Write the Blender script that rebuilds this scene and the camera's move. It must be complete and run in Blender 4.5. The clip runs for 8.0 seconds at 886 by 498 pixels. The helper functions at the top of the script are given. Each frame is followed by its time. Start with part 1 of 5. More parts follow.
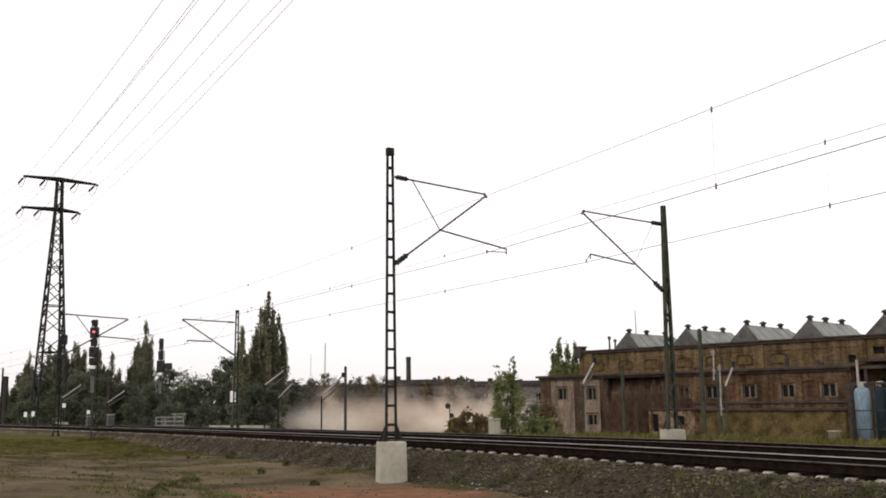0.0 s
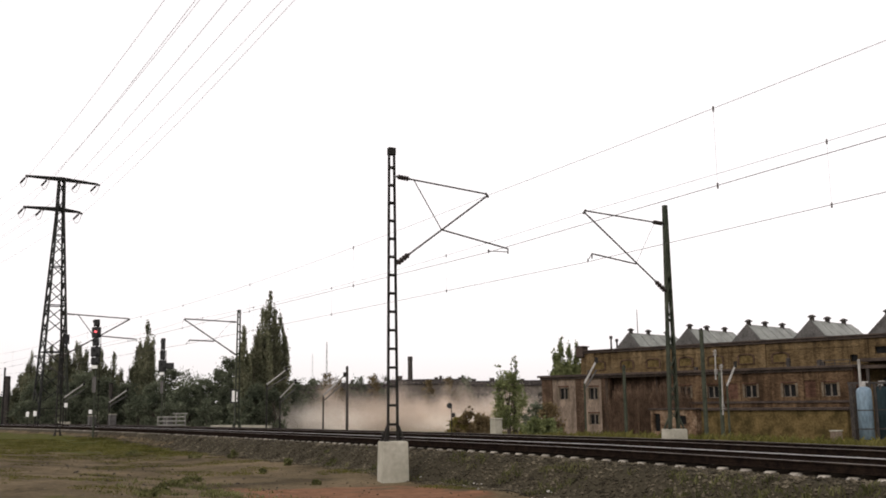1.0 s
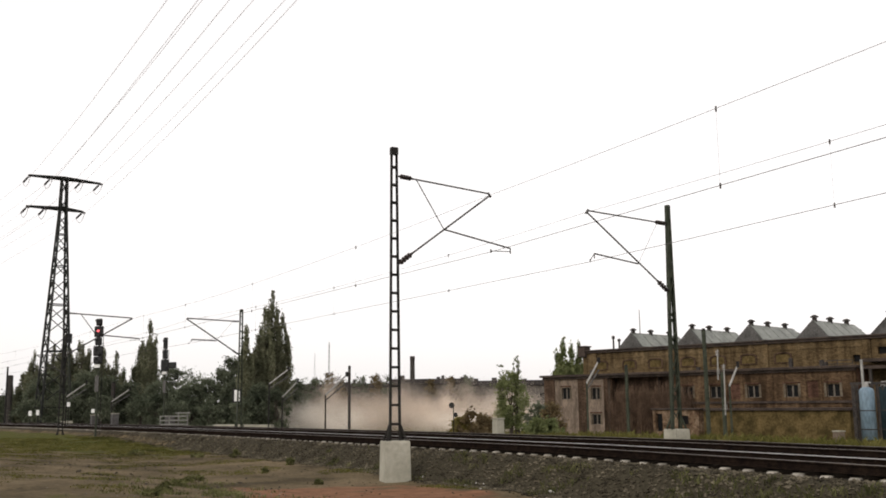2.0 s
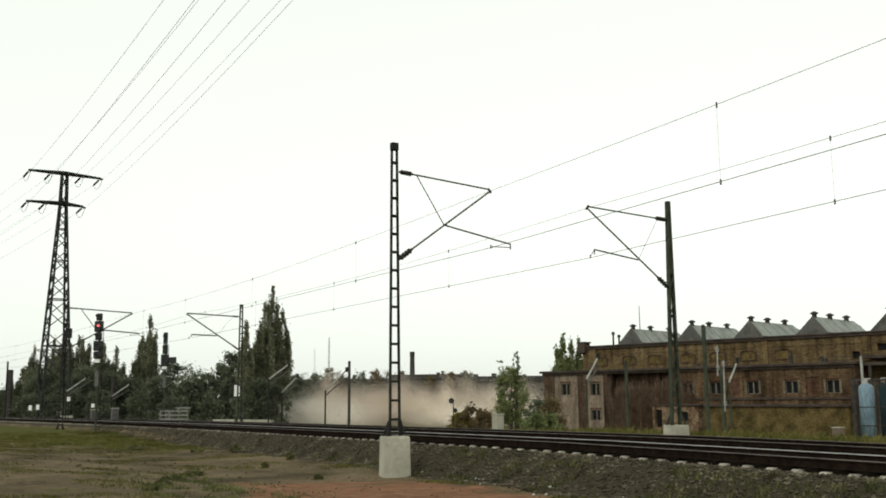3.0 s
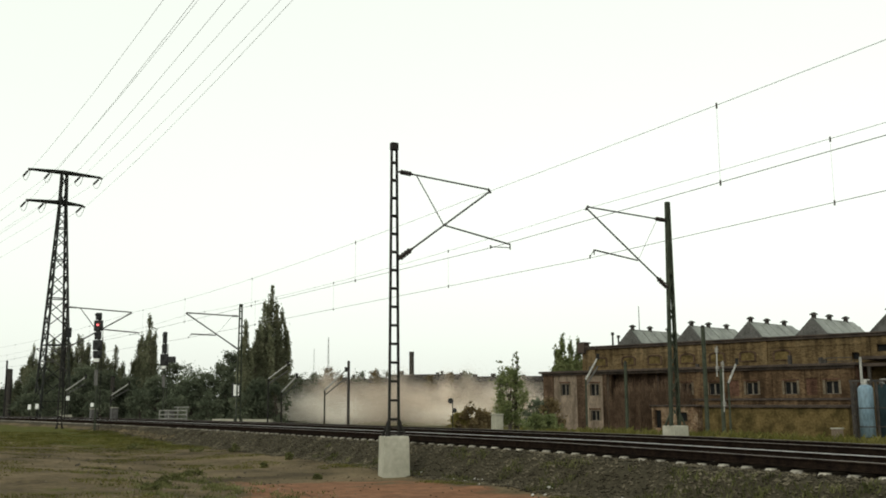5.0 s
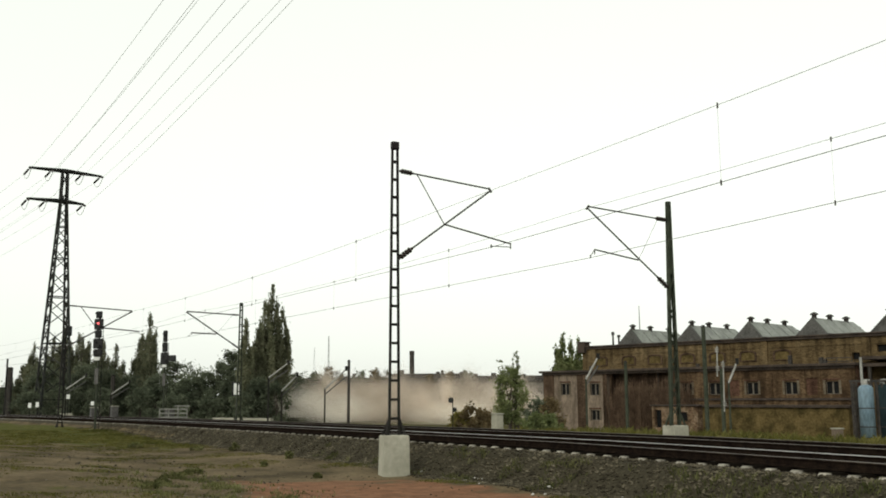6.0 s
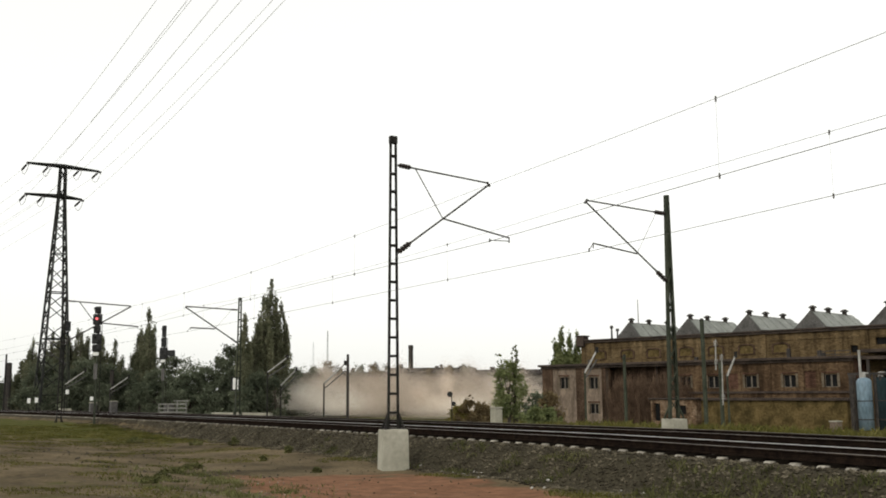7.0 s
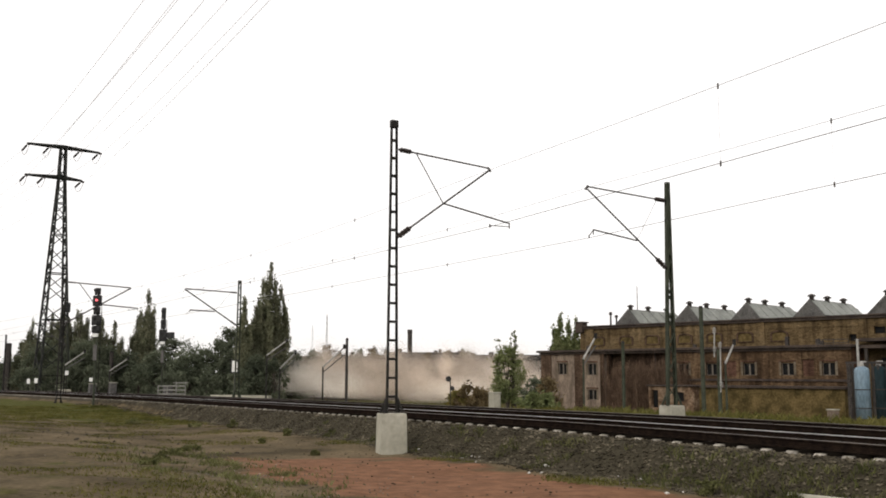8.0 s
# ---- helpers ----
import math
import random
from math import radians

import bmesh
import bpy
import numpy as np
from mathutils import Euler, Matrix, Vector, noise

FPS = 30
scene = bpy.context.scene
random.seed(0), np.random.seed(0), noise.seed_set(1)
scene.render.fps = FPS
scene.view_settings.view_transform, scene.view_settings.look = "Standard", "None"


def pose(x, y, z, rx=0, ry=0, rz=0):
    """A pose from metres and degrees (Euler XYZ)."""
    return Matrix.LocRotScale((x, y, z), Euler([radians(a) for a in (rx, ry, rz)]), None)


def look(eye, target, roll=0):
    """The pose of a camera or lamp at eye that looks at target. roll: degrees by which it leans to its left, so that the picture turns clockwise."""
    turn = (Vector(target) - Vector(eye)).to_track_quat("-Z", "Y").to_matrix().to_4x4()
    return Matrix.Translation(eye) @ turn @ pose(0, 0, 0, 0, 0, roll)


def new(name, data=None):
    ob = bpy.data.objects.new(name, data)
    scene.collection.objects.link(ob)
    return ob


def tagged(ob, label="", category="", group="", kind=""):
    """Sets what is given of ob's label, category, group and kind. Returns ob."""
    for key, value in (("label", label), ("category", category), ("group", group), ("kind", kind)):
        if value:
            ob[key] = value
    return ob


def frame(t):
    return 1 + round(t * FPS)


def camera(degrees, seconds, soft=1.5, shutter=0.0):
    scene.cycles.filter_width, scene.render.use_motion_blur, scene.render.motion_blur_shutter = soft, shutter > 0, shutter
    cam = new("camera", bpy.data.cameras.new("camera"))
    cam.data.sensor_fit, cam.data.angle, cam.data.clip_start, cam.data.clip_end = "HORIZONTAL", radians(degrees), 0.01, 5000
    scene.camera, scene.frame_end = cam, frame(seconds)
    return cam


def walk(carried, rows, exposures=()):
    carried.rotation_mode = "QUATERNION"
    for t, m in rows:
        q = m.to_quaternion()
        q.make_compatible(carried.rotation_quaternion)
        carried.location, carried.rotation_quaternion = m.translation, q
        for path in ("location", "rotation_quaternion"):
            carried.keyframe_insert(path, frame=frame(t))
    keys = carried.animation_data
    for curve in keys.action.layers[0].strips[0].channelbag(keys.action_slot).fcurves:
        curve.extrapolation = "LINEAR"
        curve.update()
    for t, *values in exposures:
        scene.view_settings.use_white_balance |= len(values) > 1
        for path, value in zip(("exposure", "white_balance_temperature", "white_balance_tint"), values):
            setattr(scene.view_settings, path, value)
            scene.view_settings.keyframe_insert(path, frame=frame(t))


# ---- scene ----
# ---- camera ----
EYE = (0.0, 0.0, 1.13)
cam = camera(49.52, 8.0, soft=1.8)


def aim(pan, tilt, roll):
    """The hand-held camera stands on one spot and only turns."""
    return pose(*EYE, 90 + tilt, 0, pan) @ pose(0, 0, 0, 0, 0, -roll)


PATH = [
    (0.0, -0.207, 9.082, 0.738),
    (0.5, -0.157, 9.019, 0.631),
    (1.0, -0.110, 9.063, 0.743),
    (1.5, -0.011, 9.087, 0.771),
    (2.8, 0.050, 8.850, 0.500),
    (3.0, 0.043, 8.788, 0.523),
    (3.5, 0.000, 8.740, 0.600),
    (4.0, -0.040, 8.682, 0.536),
    (4.5, -0.022, 8.759, 0.458),
    (5.8, 0.055, 8.800, 0.290),
    (6.0, 0.052, 8.747, 0.271),
    (6.5, -0.012, 8.653, 0.344),
    (6.8, -0.030, 8.500, 0.420),
    (7.0, -0.032, 8.402, 0.451),
    (7.5, 0.030, 8.191, 0.375),
    (7.7, 0.015, 8.085, 0.300),
    (7.8, 0.000, 7.900, 0.180),
    (7.9, -0.010, 7.777, 0.080),
    (8.0, -0.031, 7.501, -0.118),
]
EXPOSURES = [
    (0.0, 0.13, 6650, 16),
    (1.7, 0.13, 6650, 16),
    (2.8, 0.06, 6650, -1),
    (4.5, 0.06, 6650, -2),
    (6.0, 0.08, 6700, 0),
    (6.7, 0.11, 6650, 5),
    (7.4, 0.13, 6650, 9),
    (8.0, 0.2, 6650, 12),
]
walk(cam, [(t, aim(p, a, r)) for t, p, a, r in PATH], EXPOSURES)

# ---- overcast daylight ----
SUN_ELEVATION, SUN_ROTATION = radians(33), radians(-150)
world = bpy.data.worlds.new("overcast_sky")
scene.world = world
world.use_nodes = True
wn, wl = world.node_tree.nodes, world.node_tree.links
sky = wn.new("ShaderNodeTexSky")
sky.sky_type, sky.sun_disc = "NISHITA", False
sky.sun_elevation, sky.sun_rotation = SUN_ELEVATION, SUN_ROTATION
sky.air_density, sky.dust_density, sky.ozone_density = 1.0, 3.0, 1.0
grey = wn.new("ShaderNodeHueSaturation")
grey.inputs["Saturation"].default_value = 0.12
wl.new(sky.outputs[0], grey.inputs["Color"])
veil = wn.new("ShaderNodeMix")
veil.data_type = "RGBA"
veil.inputs[0].default_value = 0.6
veil.inputs[7].default_value = (9.3, 9.25, 9.1, 1)
wl.new(grey.outputs[0], veil.inputs[6])
background = wn["Background"]
background.inputs["Strength"].default_value = 0.138
wl.new(veil.outputs[2], background.inputs["Color"])

sun_data = bpy.data.lights.new("sun", "SUN")
sun_data.energy, sun_data.angle, sun_data.color = 1.2, radians(30), (1.0, 0.95, 0.88)
sun = new("sun", sun_data)
sun_way = Vector((math.sin(SUN_ROTATION) * math.cos(SUN_ELEVATION), math.cos(SUN_ROTATION) * math.cos(SUN_ELEVATION), math.sin(SUN_ELEVATION)))
sun.matrix_world = look(sun_way * 60, (0, 0, 0))


# ---- materials ----
def material(name, colours, scale=4.0, rough=0.8, metal=0.0, bump=0.25, fine=40.0, spread=(0.35, 0.65), island=0.0, stretch=(1, 1, 1), spec=0.3, grain=0.3):
    """A procedural surface: colours mixed by a broad noise, varied by a fine one, with relief from both."""
    m = bpy.data.materials.new(name)
    m.use_nodes = True
    n, l = m.node_tree.nodes, m.node_tree.links
    b = n["Principled BSDF"]
    b.inputs["Roughness"].default_value, b.inputs["Metallic"].default_value = rough, metal
    b.inputs["Specular IOR Level"].default_value = spec
    co = n.new("ShaderNodeTexCoord")
    mp = n.new("ShaderNodeMapping")
    mp.inputs["Scale"].default_value = stretch
    l.new(co.outputs["Object"], mp.inputs["Vector"])
    broad = n.new("ShaderNodeTexNoise")
    broad.inputs["Scale"].default_value, broad.inputs["Detail"].default_value, broad.inputs["Roughness"].default_value = scale, 6, 0.6
    small = n.new("ShaderNodeTexNoise")
    small.inputs["Scale"].default_value, small.inputs["Detail"].default_value = fine, 4
    l.new(mp.outputs[0], broad.inputs["Vector"])
    l.new(mp.outputs[0], small.inputs["Vector"])
    ramp = n.new("ShaderNodeValToRGB")
    ramp.color_ramp.elements[0].position, ramp.color_ramp.elements[1].position = spread
    ramp.color_ramp.elements[0].color, ramp.color_ramp.elements[1].color = (*colours[0], 1), (*colours[-1], 1)
    if len(colours) == 3:
        ramp.color_ramp.elements.new(sum(spread) / 2).color = (*colours[1], 1)
    l.new(broad.outputs["Fac"], ramp.inputs["Fac"])
    hsv = n.new("ShaderNodeHueSaturation")
    l.new(ramp.outputs["Color"], hsv.inputs["Color"])
    v = n.new("ShaderNodeMapRange")
    v.inputs["From Min"].default_value, v.inputs["From Max"].default_value = 0.3, 0.7
    v.inputs["To Min"].default_value, v.inputs["To Max"].default_value = 1 - grain, 1 + grain
    l.new(small.outputs["Fac"], v.inputs["Value"])
    value = v.outputs[0]
    if island:
        geo, info = n.new("ShaderNodeNewGeometry"), n.new("ShaderNodeObjectInfo")
        add = n.new("ShaderNodeMath")
        add.operation = "ADD"
        l.new(geo.outputs["Random Per Island"], add.inputs[0])
        l.new(info.outputs["Random"], add.inputs[1])
        r = n.new("ShaderNodeMapRange")
        r.inputs["From Max"].default_value = 2.0
        r.inputs["To Min"].default_value, r.inputs["To Max"].default_value = 1 - island, 1 + island
        l.new(add.outputs[0], r.inputs["Value"])
        mul = n.new("ShaderNodeMath")
        mul.operation = "MULTIPLY"
        l.new(v.outputs[0], mul.inputs[0])
        l.new(r.outputs[0], mul.inputs[1])
        value = mul.outputs[0]
    l.new(value, hsv.inputs["Value"])
    l.new(hsv.outputs["Color"], b.inputs["Base Color"])
    if bump:
        bp = n.new("ShaderNodeBump")
        bp.inputs["Strength"].default_value = bump
        bp.inputs["Distance"].default_value = 0.03
        l.new(small.outputs["Fac"], bp.inputs["Height"])
        l.new(bp.outputs[0], b.inputs["Normal"])
    return m


def glow(name, colour, strength):
    m = bpy.data.materials.new(name)
    m.use_nodes = True
    b = m.node_tree.nodes["Principled BSDF"]
    b.inputs["Base Color"].default_value = (*colour, 1)
    b.inputs["Emission Color"].default_value = (*colour, 1)
    b.inputs["Emission Strength"].default_value = strength
    return m


STEEL_DARK = material("weathered_dark_steel", [(0.009, 0.0085, 0.008), (0.025, 0.023, 0.02)], 3, 0.75, 0.0, spec=0.12)
STEEL_PYLON = material("galvanised_grey_steel", [(0.012, 0.0135, 0.012), (0.03, 0.03, 0.027)], 2, 0.75, 0.0, spec=0.1)
STEEL_GREEN = material("green_grey_painted_steel", [(0.018, 0.022, 0.014), (0.045, 0.05, 0.034)], 2, 0.7, 0.0, spec=0.15)
RUST = material("rusty_rail_steel", [(0.006, 0.0045, 0.004), (0.016, 0.011, 0.008)], 6, 0.95, 0.0, spec=0.0)
RAIL_HEAD = material("polished_rail_head", [(0.38, 0.36, 0.35), (0.52, 0.5, 0.49)], 1.5, 0.35, 0.95, 0.05)
RAIL_HEAD_DULL = material("dull_brown_rail_head", [(0.03, 0.022, 0.017), (0.11, 0.09, 0.075)], 1.5, 0.5, 0.5, 0.05)
CONCRETE = material("pale_weathered_concrete", [(0.23, 0.22, 0.175), (0.32, 0.305, 0.25)], 1.3, 0.92, 0, 0.15, 9, spec=0.1, grain=0.1)


def sleeper_material():
    """Concrete, pale at the ends and near-black along the middle."""
    m = material("grey_concrete_sleeper", [(0.15, 0.135, 0.11), (0.31, 0.285, 0.245)], 3, 0.95, 0, 0.3, 30, island=0.6, spec=0.0)
    n, l = m.node_tree.nodes, m.node_tree.links
    b = n["Principled BSDF"]
    old = b.inputs["Base Color"].links[0].from_socket
    co, cut, far = n.new("ShaderNodeTexCoord"), n.new("ShaderNodeSeparateXYZ"), n.new("ShaderNodeMath")
    far.operation = "ABSOLUTE"
    l.new(co.outputs["Object"], cut.inputs[0])
    l.new(cut.outputs["Y"], far.inputs[0])
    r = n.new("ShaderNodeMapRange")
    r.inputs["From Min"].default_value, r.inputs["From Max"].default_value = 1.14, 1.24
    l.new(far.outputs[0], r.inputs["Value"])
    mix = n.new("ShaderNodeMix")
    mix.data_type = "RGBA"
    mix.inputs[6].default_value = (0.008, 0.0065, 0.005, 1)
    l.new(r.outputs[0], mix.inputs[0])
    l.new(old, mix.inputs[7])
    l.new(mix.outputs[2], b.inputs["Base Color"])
    return m


SLEEPER = sleeper_material()
BED_STONE = material("dark_track_bed_stone", [(0.006, 0.005, 0.0045), (0.02, 0.016, 0.013)], 1.2, 0.95, 0, 0.3, 22, island=0.5, spec=0.0)
STONE = material("ballast_stone", [(0.016, 0.0135, 0.009), (0.092, 0.079, 0.056)], 1.5, 0.9, 0, 0.3, 30, island=0.95, spec=0.05)
COPPER = material("dull_contact_wire", [(0.045, 0.038, 0.035), (0.08, 0.07, 0.062)], 2, 0.6, 0.2, 0)
CABLE = material("thin_grey_line_wire", [(0.09, 0.085, 0.085), (0.13, 0.12, 0.12)], 1, 0.7, 0.0, 0)
TUBE = material("grey_cantilever_tube", [(0.045, 0.042, 0.04), (0.09, 0.085, 0.08)], 3, 0.6, 0.2)
TUBE_PALE = material("pale_aluminium_tube", [(0.20, 0.195, 0.18), (0.32, 0.31, 0.29)], 3, 0.6, 0.1)
CERAMIC = material("brown_insulator_ceramic", [(0.016, 0.011, 0.009), (0.03, 0.02, 0.016)], 4, 0.35, 0, 0)
BLACK = material("matt_black_signal_board", [(0.008, 0.008, 0.008), (0.016, 0.016, 0.016)], 4, 0.7, 0, 0.1)
RAIL_PAINT = material("dirty_pale_rail_paint", [(0.10, 0.10, 0.088), (0.2, 0.195, 0.175)], 3, 0.8, 0, 0.1)
WHITE = material("white_sign_paint", [(0.5, 0.5, 0.48), (0.65, 0.65, 0.62)], 3, 0.6, 0, 0.1)
RED_LIGHT = glow("red_signal_lamp", (1.0, 0.14, 0.16), 1.1)


# ---- building blocks ----
def part(name, bm, mat, parent=None, label="", smooth=False):
    """Links a bmesh as one mesh object, under a thing or a part."""
    me = bpy.data.meshes.new(name)
    bm.to_mesh(me)
    bm.free()
    me.materials.append(mat)
    if smooth:
        me.polygons.foreach_set("use_smooth", [True] * len(me.polygons))
    ob = new(name, me)
    if parent is not None:
        ob.parent = parent
    return tagged(ob, label)


def soup(name, verts, faces, mat, parent=None, smooth=False):
    me = bpy.data.meshes.new(name)
    me.from_pydata([tuple(v) for v in verts], [], [tuple(f) for f in faces])
    me.materials.append(mat)
    if smooth:
        me.polygons.foreach_set("use_smooth", [True] * len(me.polygons))
    me.update()
    ob = new(name, me)
    if parent is not None:
        ob.parent = parent
    return ob


def thing(name, at, label, category, group="", rz=0.0, kind=""):
    ob = new(name)
    ob.empty_display_size = 0.3
    ob.matrix_basis = pose(*at, 0, 0, rz)
    return tagged(ob, label, category, group, kind)


def box(bm, lo, hi, bevel=0.0):
    lo, hi = Vector(lo), Vector(hi)
    made = bmesh.ops.create_cube(bm, size=1.0, matrix=Matrix.Translation((lo + hi) / 2) @ Matrix.Diagonal((*(hi - lo), 1)))
    if bevel:
        edges = list({e for v in made["verts"] for e in v.link_edges})
        bmesh.ops.bevel(bm, geom=edges, offset=bevel, segments=1, affect="EDGES")


def beam(bm, a, b, r=0.03, r2=None, sides=6):
    """A round bar from a to b."""
    a, b = Vector(a), Vector(b)
    way = b - a
    m = Matrix.Translation((a + b) / 2) @ way.to_track_quat("Z", "Y").to_matrix().to_4x4()
    bmesh.ops.create_cone(bm, cap_ends=True, segments=sides, radius1=r, radius2=r if r2 is None else r2, depth=way.length, matrix=m)


def angle_bar(bm, a, b, w=0.05):
    beam(bm, a, b, w * 0.7, sides=4)


def fresh():
    return bmesh.new()


def wire(name, points, r, mat, parent=None):
    """A line wire through the points, as a four-sided tube."""
    pts = [Vector(p) for p in points]
    verts, faces = [], []
    for i, p in enumerate(pts):
        way = (pts[min(i + 1, len(pts) - 1)] - pts[max(i - 1, 0)]).normalized()
        side = way.cross(Vector((0, 0, 1))).normalized()
        up = side.cross(way)
        for a, b in ((1, 0), (0, 1), (-1, 0), (0, -1)):
            verts.append(p + side * a * r + up * b * r)
        if i:
            o = 4 * i
            for k in range(4):
                faces.append((o - 4 + k, o - 4 + (k + 1) % 4, o + (k + 1) % 4, o + k))
    return soup(name, verts, faces, mat, parent)


def sagging(a, b, sag, steps=14):
    a, b = Vector(a), Vector(b)
    return [a.lerp(b, i / steps) - Vector((0, 0, 4 * sag * (i / steps) * (1 - i / steps))) for i in range(steps + 1)]


# ---- the line of the railway: s runs along it, q across it towards the camera ----
ALONG, ACROSS = Vector((-0.482, 0.876, 0)), Vector((-0.876, -0.482, 0))
FOOT = ACROSS * -15.09
SPACING = 3.8
TURN = math.degrees(math.atan2(ALONG.y, ALONG.x))


def bend(s):
    e = s - 20
    if e > 120:
        return 0.00085 * 14400 + (e - 120) * 0.204
    if e < -60:
        return 0.00085 * 3600 + (-60 - e) * 0.102
    return 0.00085 * e * e


def fall(s):
    return -0.0065 * min(max(s - 20, 0), 120)


def site(s, q, z=0.0):
    p = FOOT + ALONG * s + ACROSS * (q + bend(s))
    return Vector((p.x, p.y, z + fall(s)))


def yaw(s):
    a, b = site(s - 0.5, 0), site(s + 0.5, 0)
    return math.degrees(math.atan2(b.y - a.y, b.x - a.x))


def smooth(a, b, x):
    t = min(max((x - a) / (b - a), 0), 1)
    return t * t * (3 - 2 * t)


def ground_height(s, q):
    """Height over the rail heads of the track at s."""
    left = smooth(34, 75, s)
    near = -0.92 + 0.40 * left + 0.35 * smooth(6, 14, q) * (1 - left)
    far = -0.32 - 1.6 * smooth(-9, -24, q)
    lumps = 0.10 * noise.noise(Vector((s * 0.18, q * 0.18, 0))) + 0.05 * noise.noise(Vector((s * 0.7, q * 0.7, 3)))
    if q > 1.55:
        bank = smooth(1.55, 2.75 - 0.5 * left, q)
        return -0.24 + (near + 0.24) * bank + lumps * bank
    if q > -5.6:
        return -0.24
    return -0.24 + (far + 0.24) * smooth(-5.6, -6.8, q) + lumps * smooth(-6, -8, q)


# ---- ground: one sheet to the horizon ----
def ground_material():
    """Trodden earth, grass, ballast and a reddish cinder patch, each with its own place on the plan (x along, y across)."""
    m = material("ground_earth_and_grass", [(0.046, 0.035, 0.019), (0.118, 0.09, 0.053)], 0.5, 0.95, 0, 0.7, 9, spec=0.04)
    n, l = m.node_tree.nodes, m.node_tree.links
    b = n["Principled BSDF"]
    co = n.new("ShaderNodeTexCoord")

    def patch(colours, scale, fine, where):
        """Mixes colours in, where an attribute of the sheet says so, with a ragged edge."""
        old = b.inputs["Base Color"].links[0].from_socket
        tex = n.new("ShaderNodeTexNoise")
        tex.inputs["Scale"].default_value, tex.inputs["Detail"].default_value, tex.inputs["Roughness"].default_value = fine, 8, 0.7
        l.new(co.outputs["Object"], tex.inputs["Vector"])
        ramp = n.new("ShaderNodeValToRGB")
        ramp.color_ramp.elements[0].position, ramp.color_ramp.elements[1].position = 0.35, 0.65
        ramp.color_ramp.elements[0].color, ramp.color_ramp.elements[1].color = (*colours[0], 1), (*colours[1], 1)
        l.new(tex.outputs["Fac"], ramp.inputs["Fac"])
        edge = n.new("ShaderNodeTexNoise")
        edge.inputs["Scale"].default_value, edge.inputs["Detail"].default_value = scale, 7
        l.new(co.outputs["Object"], edge.inputs["Vector"])
        at = n.new("ShaderNodeAttribute")
        at.attribute_name = where
        add = n.new("ShaderNodeMath")
        add.operation = "ADD"
        l.new(at.outputs["Fac"], add.inputs[0])
        l.new(edge.outputs["Fac"], add.inputs[1])
        r = n.new("ShaderNodeMapRange")
        r.inputs["From Min"].default_value, r.inputs["From Max"].default_value = 0.92, 1.08
        l.new(add.outputs[0], r.inputs["Value"])
        mix = n.new("ShaderNodeMix")
        mix.data_type = "RGBA"
        l.new(r.outputs[0], mix.inputs[0])
        l.new(old, mix.inputs[6])
        l.new(ramp.outputs["Color"], mix.inputs[7])
        l.new(mix.outputs[2], b.inputs["Base Color"])

    patch([(0.026, 0.029, 0.005), (0.072, 0.071, 0.014)], 0.8, 3, "grass")
    patch([(0.10, 0.05, 0.028), (0.19, 0.098, 0.056)], 0.9, 2.5, "cinder")
    patch([(0.018, 0.0155, 0.01), (0.054, 0.047, 0.032)], 1.5, 14, "ballast")
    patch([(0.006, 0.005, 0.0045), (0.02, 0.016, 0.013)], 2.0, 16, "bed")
    return m


GROUND = ground_material()


def spread(edges):
    out = []
    for (a, step), (b, _) in zip(edges, edges[1:]):
        count = max(1, round((b - a) / step))
        out += [a + (b - a) * i / count for i in range(count)]
    return out + [edges[-1][0]]


def build_ground():
    ss = spread([(-1500, 300), (-200, 30), (-20, 2), (4, 0.35), (45, 1.0), (110, 5), (260, 60), (2600, 1)])
    qs = spread([(-2600, 300), (-300, 30), (-60, 4), (-24, 1.2), (-7, 0.4), (-5.4, 0.3), (-4.8, 1.2), (1.0, 0.14), (3.2, 0.3), (14, 1.2), (40, 8), (100, 60), (1200, 1)])
    verts, faces, grass, cinder, ballast, bed = [], [], [], [], [], []
    for s in ss:
        for q in qs:
            verts.append(site(s, q, ground_height(s, q)))
            g = smooth(34, 52, s) * smooth(2.0, 3.2, q) * (1 - 0.5 * smooth(7, 11, q)) * 0.7
            g += 0.36 * smooth(7.0, 9.0, q) * (1 - smooth(22, 30, s)) + 0.3 * smooth(2.5, 3.2, q) * smooth(26, 31, s) * (1 - smooth(30, 48, s))
            g += 0.55 * smooth(-6.5, -9, q)
            grass.append(g)
            cinder.append(0.78 * math.exp(-(((s - 16.6) / 8.0) ** 4) - ((q - 6.1) / 3.1) ** 4))
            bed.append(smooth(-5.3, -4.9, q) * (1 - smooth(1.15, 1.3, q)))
            stony = smooth(-7.6, -6.6, q) * (1 - smooth(2.55, 3.0, q) * 0.95)
            ballast.append(stony * (1 - 0.85 * smooth(44, 60, s) * smooth(1.7, 2.1, q)))
    w = len(qs)
    for i in range(len(ss) - 1):
        for j in range(w - 1):
            a = i * w + j
            faces.append((a, a + 1, a + w + 1, a + w))
    ob = soup("ground", verts, faces, GROUND, smooth=True)
    for name, values in (("grass", grass), ("cinder", cinder), ("ballast", ballast), ("bed", bed)):
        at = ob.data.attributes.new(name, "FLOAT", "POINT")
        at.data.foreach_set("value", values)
    tagged(ob, "trodden brown earth with thin grass and a reddish cinder patch", "ground", kind="structure")


build_ground()


